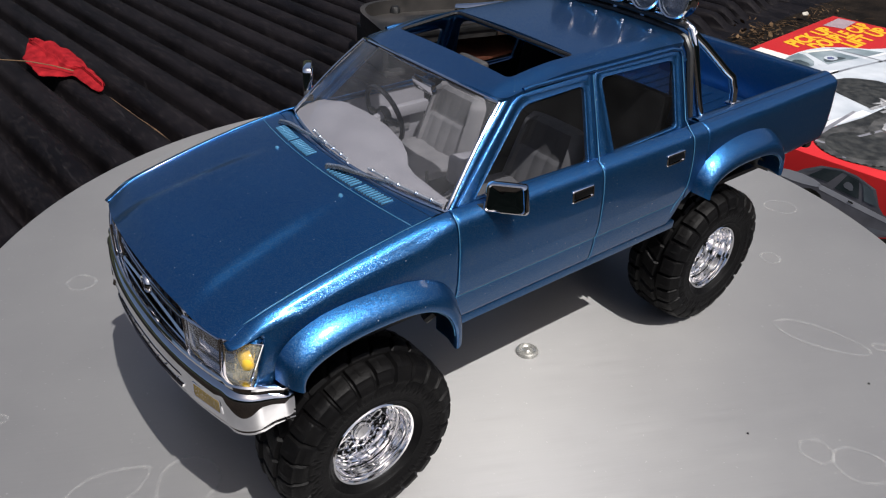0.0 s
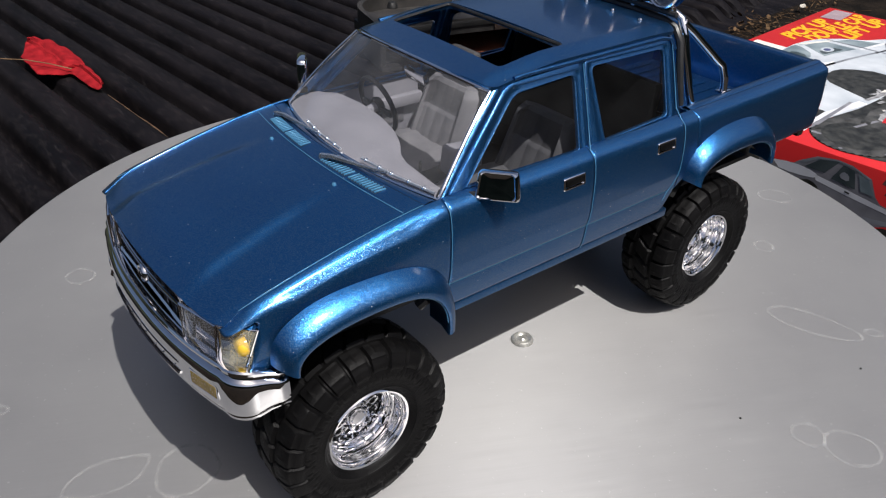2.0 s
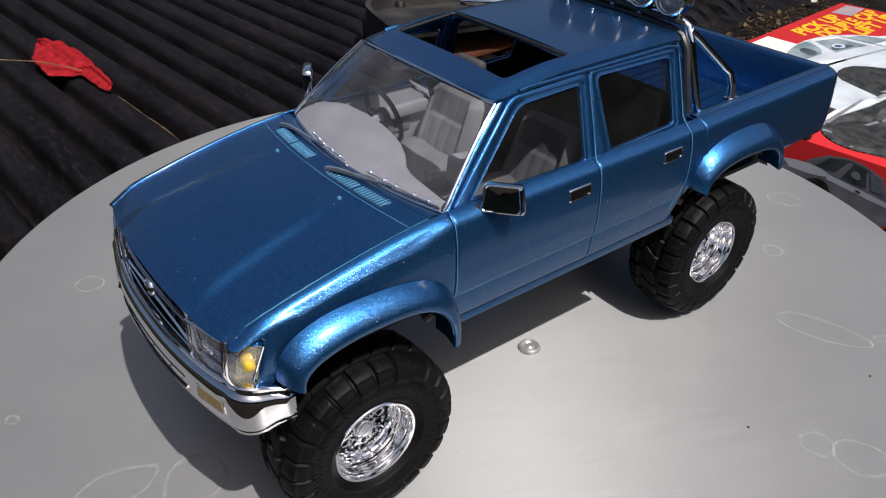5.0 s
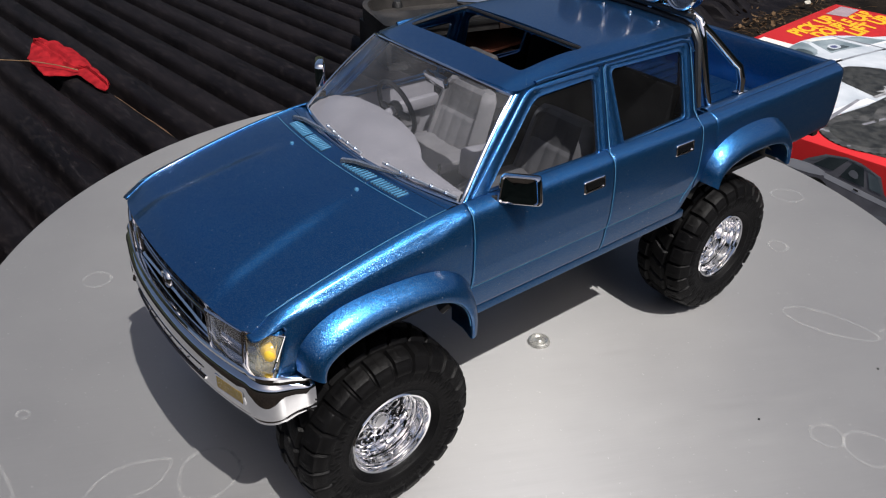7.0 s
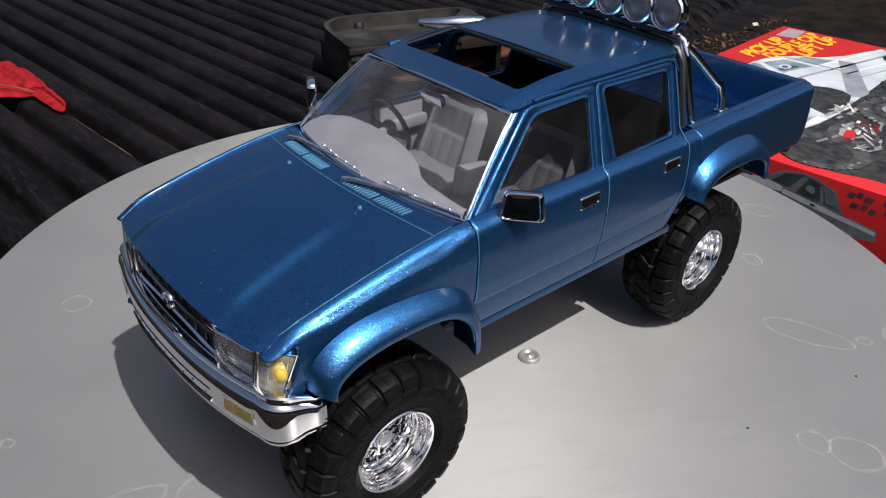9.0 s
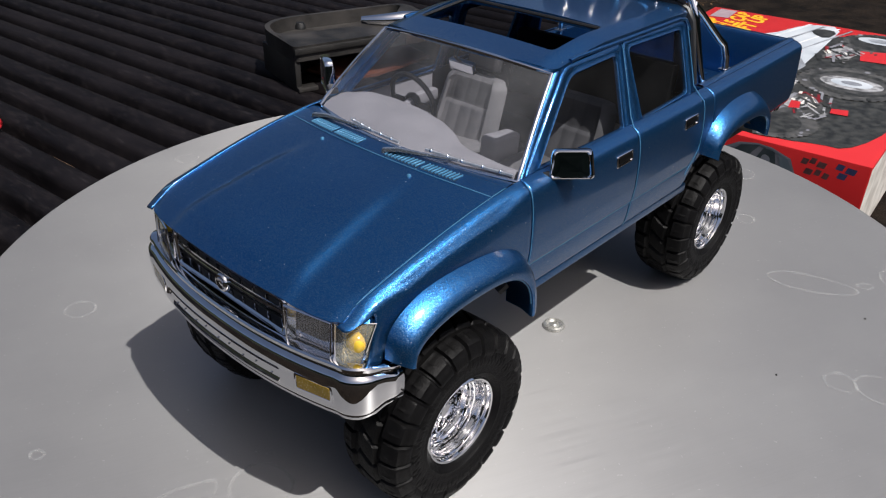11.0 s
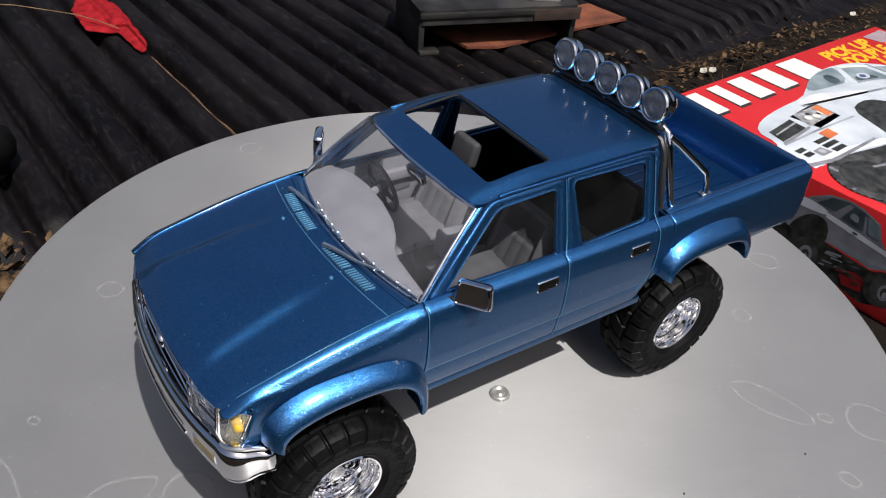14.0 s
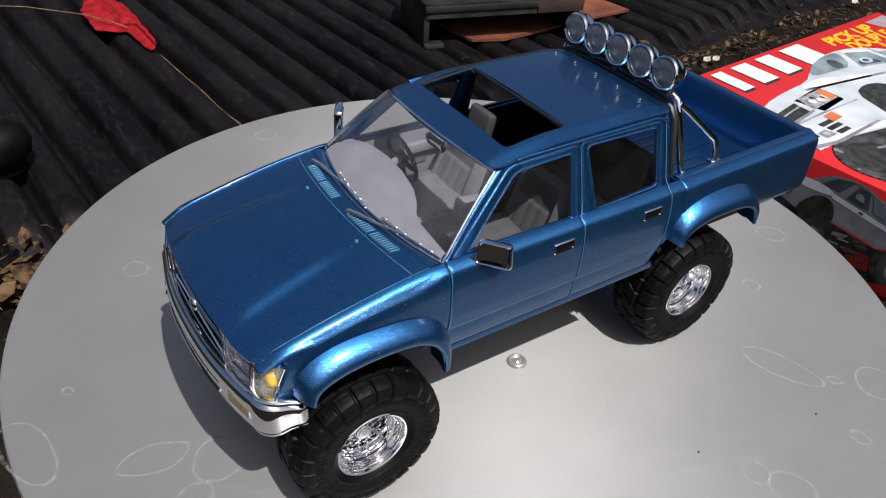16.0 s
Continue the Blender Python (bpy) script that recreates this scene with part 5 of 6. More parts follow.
lid_print("printed_body", "white", ((0.905, 0.180), (0.850, 0.156), (0.760, 0.145), (0.655, 0.142), (0.600, 0.120), (0.500, 0.084), (0.390, 0.084), (0.300, 0.112), (0.220, 0.200), (0.030, 0.250), (-0.004 + 0.01, 0.330), (0.210, 0.336), (0.480, 0.340), (0.680, 0.345), (0.845, 0.315), (0.940, 0.318), (0.936, 0.240), (0.910, 0.225)), 3, 1)
lid_print("printed_sill", "shade", ((0.230, 0.215), (0.220, 0.250), (0.440, 0.345), (0.480, 0.342), (0.500, 0.320)), 4)
lid_print("printed_line", "shade", ((0.700, 0.160), (0.420, 0.205), (0.230, 0.245), (0.230, 0.250), (0.420, 0.212), (0.700, 0.168)), 4)
lid_print("printed_screen", "glass", ((0.588, 0.113), (0.515, 0.091), (0.446, 0.085), (0.412, 0.090), (0.462, 0.150), (0.542, 0.144), (0.612, 0.134)), 4, 1)
lid_print("printed_window", "glass", ((0.404, 0.102), (0.336, 0.121), (0.334, 0.190), (0.412, 0.171), (0.452, 0.165)), 4)
lid_print("printed_window", "glass", ((0.316, 0.133), (0.268, 0.152), (0.240, 0.208), (0.312, 0.196)), 4)
lid_print("printed_mirror", "white", oval(0.395, 0.150, 0.020, 0.013), 5.2)
lid_print("printed_mirror", "blue", oval(0.397, 0.150, 0.011, 0.007), 5.4)
lid_print("printed_seat", "dusk", ((0.500, 0.104), (0.470, 0.104), (0.476, 0.142), (0.520, 0.142)), 4.3, 1)
lid_print("printed_seat", "dusk", ((0.440, 0.160), (0.400, 0.166), (0.360, 0.176), (0.372, 0.150), (0.420, 0.140)), 4.3, 1)
lid_print("printed_rim_line", "letter", ((0.404, 0.088), (0.316, 0.124), (0.312, 0.130), (0.330, 0.128), (0.410, 0.096)), 4.6)
lid_print("printed_pillar", "white", ((0.412, 0.090), (0.402, 0.098), (0.452, 0.168), (0.470, 0.156)), 4.6)
lid_print("printed_grille", "black", ((0.885, 0.194), (0.788, 0.184), (0.793, 0.222), (0.895, 0.230)), 4)
lid_print("printed_lamp", "metal", ((0.761, 0.176), (0.668, 0.176), (0.667, 0.216), (0.776, 0.222)), 4)
for k in range(3):
    lid_print("printed_glint", "letter", oval(0.742 - 0.026 * k, 0.200 + 0.004 * (k % 2), 0.010, 0.008, 12), 4.6)
    lid_print("printed_gap", "black", oval(0.728 - 0.026 * k, 0.190 + 0.010 * (k % 2), 0.006, 0.005, 10), 4.7)
lid_print("printed_grille_bar", "metal", ((0.880, 0.206), (0.790, 0.196), (0.790, 0.200), (0.882, 0.210)), 4.6)
lid_print("printed_grille_frame", "dim", ((0.900, 0.232), (0.780, 0.220), (0.782, 0.226), (0.900, 0.240)), 4.4)
lid_print("printed_lamp", "orange", ((0.690, 0.178), (0.664, 0.178), (0.668, 0.214), (0.692, 0.216)), 5)
lid_print("printed_lamp", "orange", ((0.790, 0.246), (0.752, 0.244), (0.755, 0.268), (0.795, 0.270)), 5)
for u, v, w in ((0.838, 0.259, 0.045), (0.837, 0.275, 0.050), (0.833, 0.292, 0.043), (0.911, 0.260, 0.028), (0.909, 0.276, 0.026)):
    lid_print("printed_vent", "black", ((u, v), (u - w, v), (u - w, v + 0.011), (u, v + 0.012)), 5)
lid_print("printed_winch", "dim", ((0.876, 0.279), (0.847, 0.277), (0.841, 0.300), (0.876, 0.299)), 5)
lid_print("printed_winch", "metal", oval(0.860, 0.289, 0.010, 0.007, 12), 5.3)
lid_print("printed_step", "dim", ((0.951, 0.273), (0.938, 0.310), (0.875, 0.322), (0.700, 0.318), (0.700, 0.312), (0.870, 0.313), (0.930, 0.300), (0.944, 0.272)), 5)
lid_print("printed_arch", "black", ((0.610, 0.228), (0.550, 0.214), (0.500, 0.228), (0.460, 0.290), (0.500, 0.335), (0.664, 0.340), (0.640, 0.290)), 5, 1)
lid_print("printed_arch", "black", ((0.115, 0.274), (0.060, 0.284), (0.066, 0.332), (0.166, 0.324)), 5, 1)
def lugged(u, v, a, b, n=40, deep=0.035, start=0.0):
    pts = []
    for k in range(n):
        for f, r in ((0.0, 1.0), (0.45, 1.0), (0.55, 1 - deep), (0.95, 1 - deep)):
            q = 2 * math.pi * (k + f) / n + start
            pts.append((u + a * r * math.cos(q), v + b * r * math.sin(q)))
    return pts


for k, (a, b) in enumerate(((0.192, 0.200), (0.226, 0.232), (0.262, 0.267), (0.292, 0.296))):
    lid_print("printed_crease", "shade" if k % 2 else "silver", ((0.330, a), (0.030, a + 0.060), (0.030, b + 0.062), (0.330, b)), 4)
lid_print("printed_shade", "silver", ((0.700, 0.150), (0.610, 0.142), (0.540, 0.172), (0.470, 0.190), (0.480, 0.205), (0.600, 0.185), (0.690, 0.168)), 4, 1)
lid_print("printed_shade", "silver", ((0.935, 0.300), (0.845, 0.296), (0.680, 0.322), (0.682, 0.340), (0.845, 0.313), (0.938, 0.316)), 4)
lid_print("printed_line", "shade", ((0.905, 0.236), (0.780, 0.236), (0.640, 0.242), (0.640, 0.246), (0.780, 0.241), (0.906, 0.241)), 5)
lid_print("printed_line", "shade", ((0.318, 0.118), (0.312, 0.118), (0.308, 0.250), (0.314, 0.250)), 5)
lid_print("printed_lamp", "black", ((0.776, 0.178), (0.660, 0.168), (0.664, 0.228), (0.764, 0.236)), 3)
lid_print("printed_tyre", "rubber", lugged(0.860, 0.390, 0.094, 0.078), 4)
lid_print("printed_tyre", "black", oval(0.866, 0.386, 0.066, 0.054), 5)
lid_print("printed_axle", "rubber", ((0.800, 0.368), (0.690, 0.352), (0.640, 0.400), (0.720, 0.452), (0.800, 0.440)), 5, 1)
lid_print("printed_axle", "metal", ((0.770, 0.385), (0.700, 0.372), (0.670, 0.405), (0.730, 0.432)), 6, 1)
lid_print("printed_patch", "red", ((0.765, 0.392), (0.715, 0.385), (0.712, 0.402), (0.755, 0.410)), 7)
lid_print("printed_patch", "red", ((0.745, 0.462), (0.715, 0.458), (0.705, 0.486), (0.740, 0.492)), 7)
lid_print("printed_tyre", "rubber", lugged(0.510, 0.450, 0.126, 0.102), 4)
lid_print("printed_tyre", "black", oval(0.512, 0.452, 0.092, 0.080), 4.5)
lid_print("printed_tyre", "rubber", oval(0.512, 0.452, 0.072, 0.072), 4.8)
lid_print("printed_rim", "metal", oval(0.512, 0.452, 0.048, 0.060), 5)
lid_print("printed_hub", "white", oval(0.512, 0.452, 0.030, 0.040), 6)
lid_print("printed_hub", "shade", oval(0.512, 0.452, 0.014, 0.020), 7)
lid_print("printed_axle", "metal", ((0.330, 0.350), (0.220, 0.360), (0.230, 0.420), (0.340, 0.400)), 5, 1)
lid_print("printed_patch", "red", ((0.225, 0.412), (0.186, 0.486), (0.302, 0.480), (0.312, 0.428)), 6)
lid_print("printed_tyre", "rubber", lugged(0.130, 0.440, 0.110, 0.090), 4)
lid_print("printed_tyre", "black", oval(0.120, 0.438, 0.080, 0.070), 4.5)
lid_print("printed_rim", "white", oval(0.095, 0.430, 0.034, 0.048), 5)
lid_print("printed_hub", "shade", oval(0.095, 0.430, 0.018, 0.026), 6)
# jumbled links and rods of the pictured chassis
jumble = random.Random(11)
for cu, cv, su, sv, n in ((0.720, 0.415, 0.075, 0.040, 46), (0.270, 0.375, 0.080, 0.030, 40), (0.600, 0.345, 0.060, 0.016, 16)):
    for k in range(n):
        u, v = cu + jumble.uniform(-su, su), cv + jumble.uniform(-sv, sv)
        a, l, w = jumble.uniform(-0.5, 0.9), jumble.uniform(0.008, 0.034), jumble.uniform(0.0016, 0.0042)
        cx, cy = math.cos(a), math.sin(a)
        ink = jumble.choice(("metal", "dim", "black", "rubber", "letter", "metal", "black", "crimson"))
        lid_print("printed_link", ink, ((u - l * cx + w * cy, v - l * cy - w * cx), (u + l * cx + w * cy, v + l * cy - w * cx), (u + l * cx - w * cy, v + l * cy + w * cx), (u - l * cx - w * cy, v - l * cy + w * cx)), 6.4 + 0.01 * k)
for k in range(60):
    a, r = jumble.uniform(0, 6.28), jumble.uniform(0.80, 0.95)
    hub = jumble.choice(((0.860, 0.390, 0.094, 0.078), (0.510, 0.450, 0.126, 0.102), (0.130, 0.440, 0.110, 0.090)))
    lid_print("printed_lug", jumble.choice(("black", "dim", "rubber")), oval(hub[0] + hub[2] * r * math.cos(a), hub[1] + hub[3] * r * math.sin(a), jumble.uniform(0.004, 0.010), jumble.uniform(0.003, 0.006), 7), 6.0 + 0.01 * k)


def side_print(name, colour, pts, layer, smooth_turns=0):
    ring = [Vector(p) for p in pts]
    for _ in range(smooth_turns):
        ring = [q for a, b in zip(ring, ring[1:] + ring[:1]) for q in (a.lerp(b, 0.25), a.lerp(b, 0.75))]
    bm = bmesh.new()
    bm.faces.new([bm.verts.new((BL + 0.0003 * layer, p.x * SV, p.y * 0.93)) for p in ring])
    bmesh.ops.triangulate(bm, faces=bm.faces[:])
    return part(name, bm, INK[colour], lid_ob, smooth=False)


side_print("printed_shadow", "black", ((0.236, -0.095), (0.300, -0.085), (0.400, -0.100), (0.470, -0.106), (0.520, -0.096), (0.545, -0.120), (0.535, -0.150), (0.480, -0.172), (0.400, -0.160), (0.330, -0.165), (0.240, -0.140)), 1)
side_print("printed_body", "dim", ((0.250, -0.075), (0.275, -0.047), (0.334, -0.037), (0.342, -0.029), (0.367, -0.013), (0.400, -0.007), (0.424, -0.008), (0.457, -0.020), (0.470, -0.047), (0.480, -0.057), (0.532, -0.064), (0.536, -0.084), (0.500, -0.090), (0.471, -0.104), (0.449, -0.100), (0.388, -0.097), (0.326, -0.104), (0.276, -0.091)), 2)
side_print("printed_bonnet", "silver", ((0.285, -0.045), (0.334, -0.036), (0.372, -0.040), (0.380, -0.050), (0.340, -0.056), (0.300, -0.054)), 2.4, 1)
side_print("printed_flank", "silver", ((0.372, -0.044), (0.430, -0.052), (0.530, -0.067), (0.531, -0.074), (0.430, -0.062), (0.376, -0.054)), 2.4)
side_print("printed_flank", "shade", ((0.390, -0.082), (0.455, -0.088), (0.500, -0.082), (0.500, -0.089), (0.455, -0.098), (0.390, -0.094)), 2.4)
side_print("printed_roof", "shade", ((0.345, -0.029), (0.368, -0.012), (0.400, -0.006), (0.424, -0.008), (0.457, -0.020), (0.453, -0.022), (0.424, -0.011), (0.400, -0.009), (0.372, -0.015), (0.350, -0.031)), 2.6)
side_print("printed_screen", "dusk", ((0.353, -0.036), (0.373, -0.016), (0.404, -0.009), (0.386, -0.036)), 3)
side_print("printed_window", "dusk", ((0.398, -0.042), (0.411, -0.012), (0.430, -0.015), (0.438, -0.046)), 3)
side_print("printed_window", "glass", ((0.437, -0.018), (0.453, -0.023), (0.468, -0.048), (0.446, -0.046)), 3)
side_print("printed_seat", "shade", ((0.408, -0.034), (0.413, -0.022), (0.424, -0.026), (0.426, -0.038)), 3.4, 1)
side_print("printed_handle", "black", ((0.424, -0.054), (0.432, -0.055), (0.432, -0.058), (0.424, -0.057)), 3.2)
side_print("printed_arch", "black", ((0.322, -0.110), (0.330, -0.084), (0.348, -0.062), (0.368, -0.056), (0.386, -0.066), (0.392, -0.098), (0.380, -0.118)), 3, 1)
side_print("printed_wheel", "black", oval(0.360, -0.136, 0.036, 0.036), 4)
side_print("printed_wheel", "rubber", oval(0.364, -0.137, 0.026, 0.029), 4.3)
side_print("printed_wheel", "black", oval(0.502, -0.128, 0.030, 0.034), 4)
side_print("printed_wheel", "rubber", oval(0.505, -0.128, 0.021, 0.026), 4.3)
for u, v, a, b in ((0.368, -0.140, 0.012, 0.019), (0.508, -0.130, 0.010, 0.016)):
    side_print("printed_rim", "dim", oval(u, v, a, b), 5)
    side_print("printed_rim", "black", oval(u, v, a * 0.6, b * 0.6), 5.2)
    side_print("printed_rim", "metal", oval(u + 0.002, v - 0.004, a * 0.35, b * 0.4), 5.4)
side_print("printed_lamp", "metal", ((0.285, -0.060), (0.302, -0.045), (0.313, -0.055), (0.292, -0.068)), 3)
side_print("printed_grille", "black", ((0.262, -0.060), (0.280, -0.050), (0.286, -0.062), (0.268, -0.072)), 3)
side_print("printed_lamp", "crimson", ((0.286, -0.079), (0.302, -0.077), (0.303, -0.084), (0.287, -0.086)), 3)
side_print("printed_patch", "crimson", ((0.432, -0.140), (0.470, -0.132), (0.476, -0.152), (0.443, -0.158)), 3.2)
for k in range(26):
    u, v, l, w = jumble.uniform(0.395, 0.475), jumble.uniform(-0.150, -0.106), jumble.uniform(0.004, 0.012), jumble.uniform(0.001, 0.0025)
    side_print("printed_link", jumble.choice(("rubber", "dim", "black", "crimson", "shade")), ((u - l, v - w), (u + l, v - w + 0.003), (u + l, v + w + 0.003), (u - l, v + w)), 3.4 + 0.02 * k)
for a, b, z, c in ((0.476, 0.486, -0.011, "script"), (0.489, 0.498, -0.007, "script"), (0.501, 0.514, -0.011, "script"), (0.530, 0.541, -0.007, "blue"), (0.545, 0.560, -0.010, "blue"), (0.484, 0.496, -0.028, "script"), (0.500, 0.509, -0.026, "script"), (0.513, 0.522, -0.029, "script"), (0.535, 0.548, -0.022, "blue")):
    side_print("caption_bar", c, ((a, z), (b, z - 0.001), (b - 0.003, z - 0.012), (a - 0.003, z - 0.011)), 3)
bm = bmesh.new()
bm.faces.new([bm.verts.new(p) for p in ((BL - 0.002, BW + 0.0004, -0.004), (0.02, BW + 0.0004, -0.004), (0.02, BW + 0.0004, -0.165), (BL - 0.002, BW + 0.0004, -0.165))])
part("end_print", bm, INK["worn"], lid_ob, "scuffed pale printed end", smooth=False)

# red rag on the ribs
def rag_point(u, v):
    y = -1.412 - 0.392 * u
    near = float(np.interp(-y, (1.412, 1.535, 1.550, 1.575, 1.720, 1.804), (-0.102, -0.080, -0.044, -0.020, -0.016, -0.050)))
    far = float(np.interp(-y, (1.412, 1.535, 1.660, 1.730, 1.770, 1.804), (-0.121, -0.125, -0.117, -0.106, -0.084, -0.062)))
    x = near + (far - near) * v + 0.004 * noise.noise((y * 26, v * 3, 4.0))
    y += 0.010 * math.sin(v * 5 + u * 9) - 0.016 * (v - 0.4) * smoothstep(0.25, 0.0, u)
    z = LZ + 0.004 + 0.012 * abs(noise.noise((x * 26, y * 11, 0.2))) + 0.006 * math.sin(math.pi * v) + 0.008 * smoothstep(0.52, 0.58, v) * (1 - smoothstep(0.85, 1.0, v)) + 0.010 * smoothstep(0.60, 0.72, v) * smoothstep(0.3, 0.5, u)
    return (x, y, z)
bm = grid(rag_point, 70, 26)
rag = new("rag", link_mesh("rag", bm, RAG))
wall_of(tagged(rag, "crumpled bright red cloth rag lying on the ribbed liner", "rag"), 0.0025)

STRAW = surface("dry_straw", (0.13, 0.075, 0.034), (0.22, 0.14, 0.07), 30, 0.85)
cord = [(0.31, -1.92, LZ + 0.004), (0.095, -1.800, LZ + 0.006), (-0.016, -1.65, LZ + 0.020), (-0.052, -1.58, LZ + 0.024), (-0.085, -1.53, LZ + 0.020)]
tagged(new("cord", link_mesh("cord", tube(cord, 0.0012, 6), STRAW)), "thin tan cord lying across the red rag", "cord")
twig = [(-0.1537 + SLANT * (0.560 * k / 11 - 0.255) + 0.0015 * math.sin(k * 1.3), -1.455 + 0.560 * k / 11, LZ - 0.0290 + 0.0015 * math.sin(k * 1.7)) for k in range(12)]
BARK = surface("dark_dry_stalk", (0.060, 0.030, 0.014), (0.150, 0.085, 0.040), 30, 0.85)
tagged(new("twig", link_mesh("twig", tube(twig, [0.0016 + 0.0014 * math.sin(k * 0.9) ** 2 for k in range(12)], 6), BARK)), "long dry brown stalk in a groove of the liner", "twig")

# black moulded knob at the bed's side
knob = lathe([(0.0005, 0.052), (0.030, 0.048), (0.050, 0.030), (0.056, 0.005), (0.052, -0.020), (0.040, -0.036), (0.034, -0.044), (0.034, -0.060), (0.0005, -0.060)], 32, "z")
for v in knob.verts:
    v.co.x *= 1.25
    v.co *= 0.80
    v.co += Vector((1, 1, 0)) * 0.006 * noise.noise(v.co * 18)
tagged(new("black_knob", link_mesh("black_knob", knob, RUBBER)), "rounded black plastic knob standing on the ribbed liner", "knob").matrix_world = pose(0.268, -1.005, LZ + 0.047, 0, 0, 20)

# steel box section with a rusty plate
STEEL = surface("dusty_black_steel", (0.006, 0.006, 0.006), (0.022, 0.020, 0.018), 12, 0.5, grain=0.3, grain_size=0.002)
DUST = surface("dusty_grey_steel", (0.009, 0.0085, 0.008), (0.040, 0.036, 0.033), 14, 0.45, grain=0.3, grain_size=0.002)
DULL_RUST = surface("dull_brown_rust", (0.008, 0.005, 0.004), (0.045, 0.022, 0.012), 30, 0.75, grain=0.5, grain_size=0.002)
RUST = surface("rusty_orange_steel", (0.09, 0.022, 0.009), (0.20, 0.058, 0.022), 16, 0.8, grain=0.5, grain_size=0.002)
hitch = thing("steel_hitch_box", "black dusty steel hitch box with rusty plate and bright bolt", "hitch box", pose(-0.690, -1.168, LZ, 0, 0, 166))
plan = rounded(((0.0, 0.0), (0.425, 0.0), (0.44, 0.25), (0.0, 0.27)), (0.015, 0.03, 0.05, 0.13), 10)
top_in = rounded(((0.012, 0.115), (0.300, 0.085), (0.428, 0.238), (0.012, 0.258)), (0.035, 0.028, 0.045, 0.12), 10)
part("top_plate", skin([[(p.x, p.y, z) for p in loop] for loop, z in ((plan, 0.072), (plan, 0.104), (plan, 0.108), (top_in, 0.108), (top_in, 0.074))], cap=(True, True)), [DUST], hitch, "dusty grey top plate with a rim")
part("side_wall", block((0.014, 0.20, 0.072), (0.008, 0.105, 0.036), 0.002), STEEL, hitch)
part("side_wall", block((0.014, 0.20, 0.072), (0.416, 0.110, 0.036), 0.002), STEEL, hitch)
part("back_wall", block((0.40, 0.012, 0.072), (0.212, 0.200, 0.036), 0.002), STEEL, hitch)
part("foot", block((0.050, 0.030, 0.010), (0.026, 0.006, 0.006), 0.002), DUST, hitch)
part("front_band", block((0.425, 0.006, 0.014), (0.2125, -0.002, 0.096), 0.002), STEEL, hitch)
hitch_in = hitch.matrix_world.inverted()
corners = [hitch_in @ Vector((x, y, LZ)) for x, y in ((-0.800, -1.275), (-0.822, -1.150), (-0.900, -1.122), (-1.010, -1.128), (-1.205, -1.148), (-1.370, -1.152), (-1.350, -1.290))]
part("rusty_plate", skin([[(p.x, p.y, z) for p in corners] for z in (0.002, 0.009)], cap=(True, True)), RUST, hitch, "rusty orange steel plate")
part("rusty_end", block((0.128, 0.006, 0.030), (0.360, -0.0030, 0.0880), 0.003), DULL_RUST, hitch, "brown rusted end face")
part("bolt", tube([(0.235, 0.110, 0.116), (0.27, 0.075, 0.120), (0.32, 0.050, 0.122), (0.375, 0.040, 0.120), (0.395, 0.050, 0.114)], [0.010, 0.014, 0.019, 0.020, 0.012], 14), BRIGHT, hitch, "bright worn steel bar")
part("nut", lathe([(0.0005, 0.016), (0.009, 0.015), (0.013, 0.008), (0.014, 0.0)], 14, "z", at=(0.10, 0.19, 0.094)), STEEL, hitch)

# leaves and straw caught along the liner's end
LEAF = surface("dry_leaf", (0.016, 0.009, 0.005), (0.135, 0.082, 0.042), 60, 0.85, gloss=0.15)
rng = random.Random(5)
litter = bmesh.new()
def leaf_bit(x, y, z, size):
    a, lift = rng.uniform(0, 6.28), rng.uniform(0.1, 0.6)
    m = Matrix.Translation((x, y, z)) @ Euler((rng.uniform(-0.7, 0.7), rng.uniform(-0.7, 0.7), a)).to_matrix().to_4x4()
    w = size * rng.uniform(0.35, 0.6)
    pts = [(-size, 0, lift * size * 0.4), (-size * 0.4, w, 0), (size * 0.4, w * 0.8, 0), (size, 0, lift * size * 0.3), (size * 0.4, -w * 0.8, 0), (-size * 0.4, -w, 0)]
    vs = [litter.verts.new(m @ Vector(p)) for p in pts]
    mid = litter.verts.new(m @ Vector((0, 0, -lift * size * 0.25)))
    for i in range(6):
        litter.faces.new((vs[i], vs[(i + 1) % 6], mid))
def straw_bit(x, y, z, size):
    a = rng.uniform(0, 6.28)
    d = Vector((math.cos(a), math.sin(a), rng.uniform(-0.1, 0.35))) * size
    o = Vector((x, y, z))
    tube([o - d, o + Vector((0, 0, 0.004)), o + d], 0.0008, 4, litter)
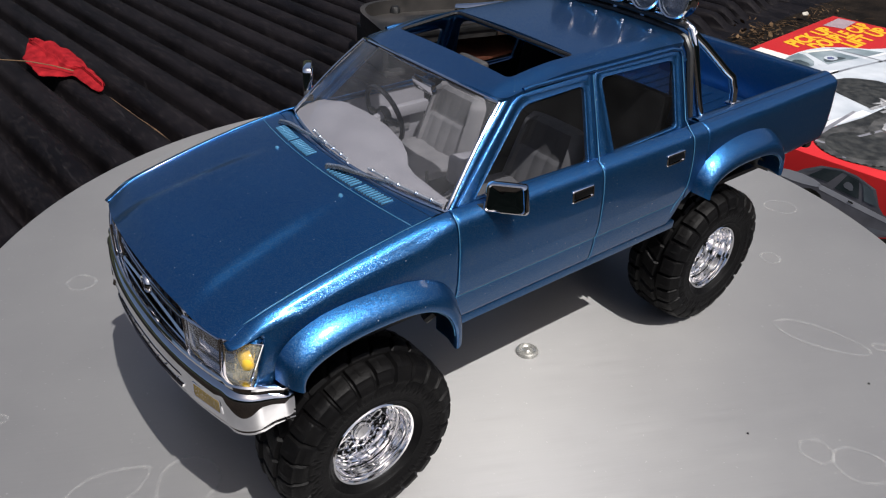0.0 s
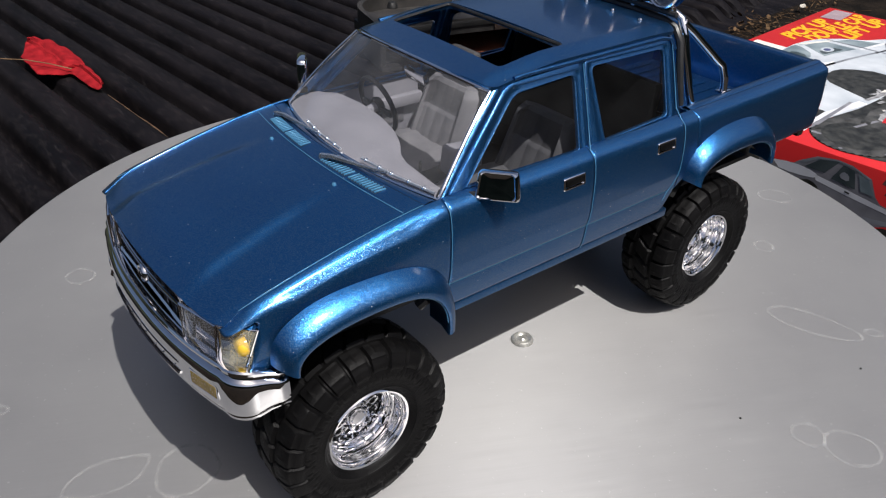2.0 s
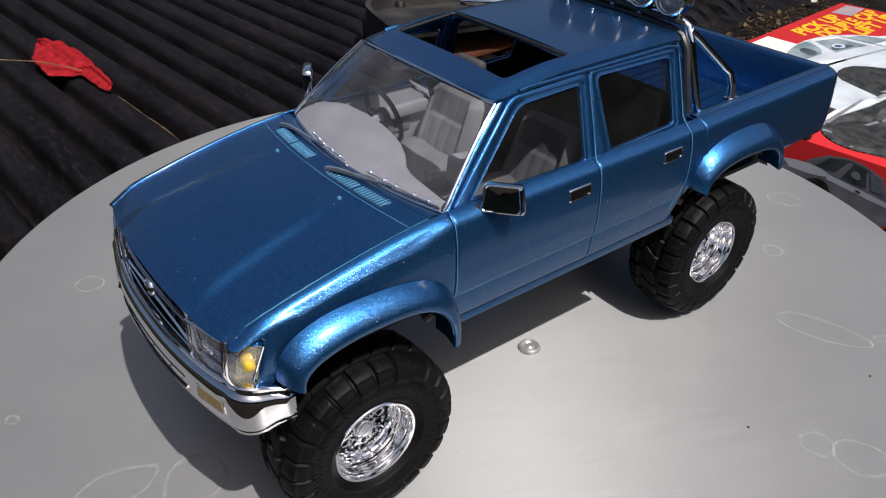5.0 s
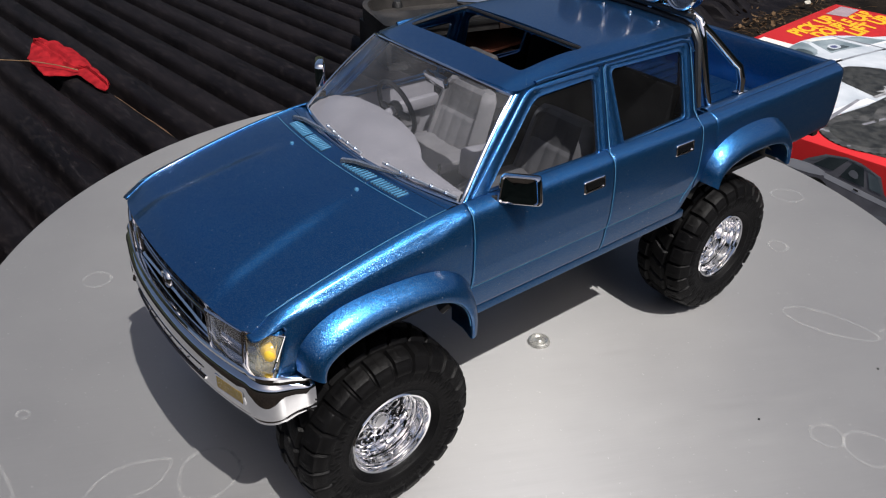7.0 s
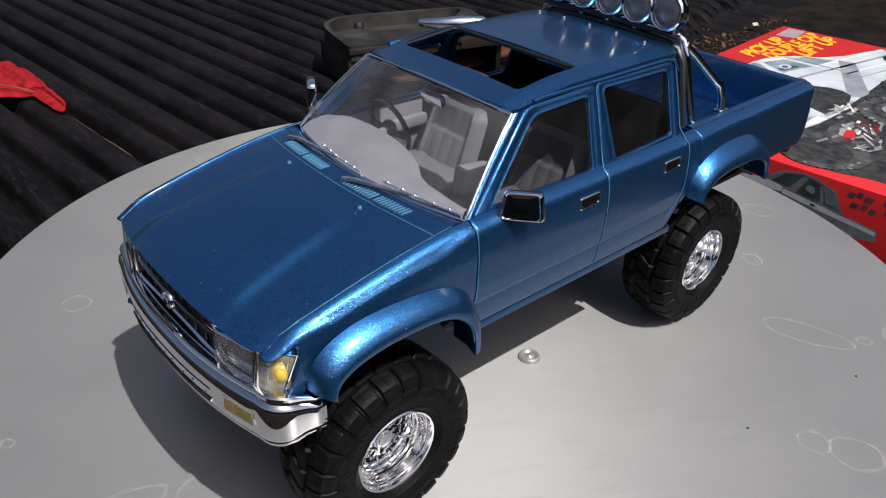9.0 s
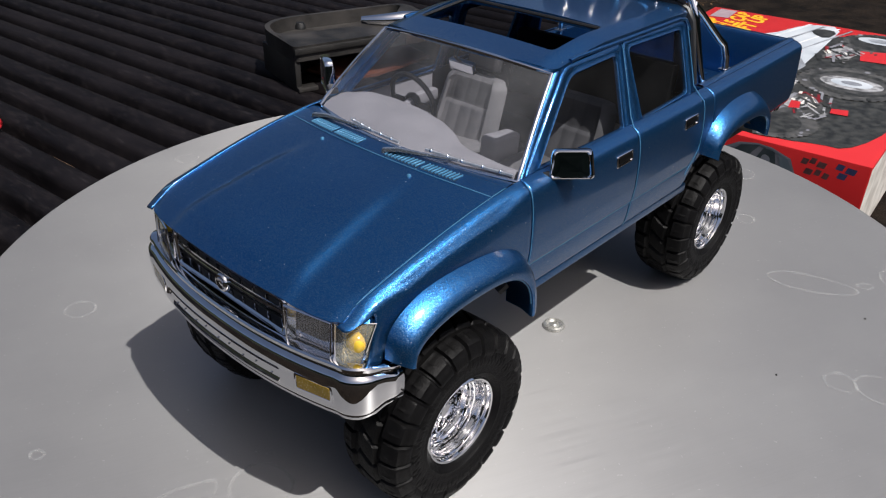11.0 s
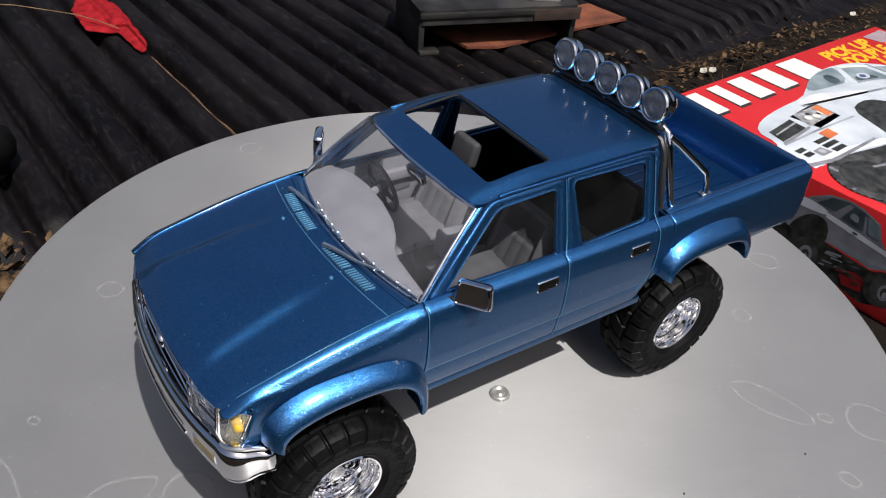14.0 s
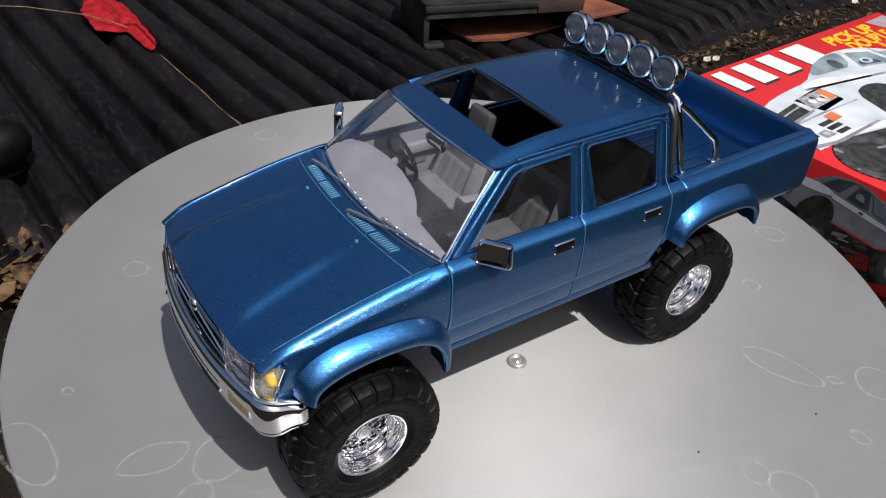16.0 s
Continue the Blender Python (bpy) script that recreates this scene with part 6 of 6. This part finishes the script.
for _ in range(480):
    x = rng.uniform(-2.4, 0.55)
    y = rib_ends(x) + abs(rng.gauss(0.0, 0.085))
    leaf_bit(x, y, TAIL_Z + rng.uniform(0.003, 0.012), rng.uniform(0.003, 0.008))
for _ in range(190):
    x = rng.uniform(-2.4, 0.55)
    straw_bit(x, rib_ends(x) + abs(rng.gauss(0.0, 0.08)), TAIL_Z + rng.uniform(0.006, 0.022), rng.uniform(0.010, 0.040))
for cx, cy, n, r in ((-1.12, -0.93, 14, 0.06), (-1.88, -0.925, 60, 0.05), (-1.53, -0.86, 16, 0.03), (0.30, -0.72, 60, 0.06), (-1.17, -0.80, 30, 0.06), (-0.75, -1.02, 3, 0.06), (-1.35, -0.855, 34, 0.05), (-1.02, -0.98, 10, 0.05), (-1.62, -0.885, 34, 0.05)):
    for _ in range(n):
        x, y = rng.gauss(cx, r), rng.gauss(cy, r * 0.6)
        (leaf_bit if rng.random() < 0.5 else straw_bit)(x, y, (LZ if y < rib_ends(x) else TAIL_Z + 0.02) + rng.uniform(0.0, 0.02), rng.uniform(0.005, 0.013))
for _ in range(26):
    leaf_bit(rng.gauss(0.31, 0.05), rng.gauss(-0.70, 0.04), TAIL_Z + rng.uniform(0.015, 0.045), rng.uniform(0.014, 0.030))
for _ in range(7):
    leaf_bit(rng.gauss(-1.50, 0.25), rng.gauss(-0.870, 0.02), TAIL_Z + rng.uniform(0.010, 0.030), rng.uniform(0.012, 0.022))
tagged(new("leaf_litter", link_mesh("leaf_litter", litter, LEAF, smooth=False, recalc=False)), "dry brown leaves and straw caught at the liner's end", "leaf litter", kind="stuff")
PALE = surface("pale_scrap", (0.45, 0.42, 0.36), (0.62, 0.58, 0.50), 30, 0.8)
for x, y in ((-1.350, -0.838), (-2.188, -0.963), (-1.378, -0.832)):
    bm = block((0.022, 0.016, 0.006), (0, 0, 0), 0.004, 2)
    for v in bm.verts:
        v.co += Vector((1, 1, 1)) * 0.005 * noise.noise(v.co * 90)
    tagged(new("pale_scrap", link_mesh("pale_scrap", bm, PALE)), "small pale scrap among the dry leaves", "scrap", "scraps in the litter").matrix_world = pose(x, y, TAIL_Z + 0.022, 10, 5, 40)
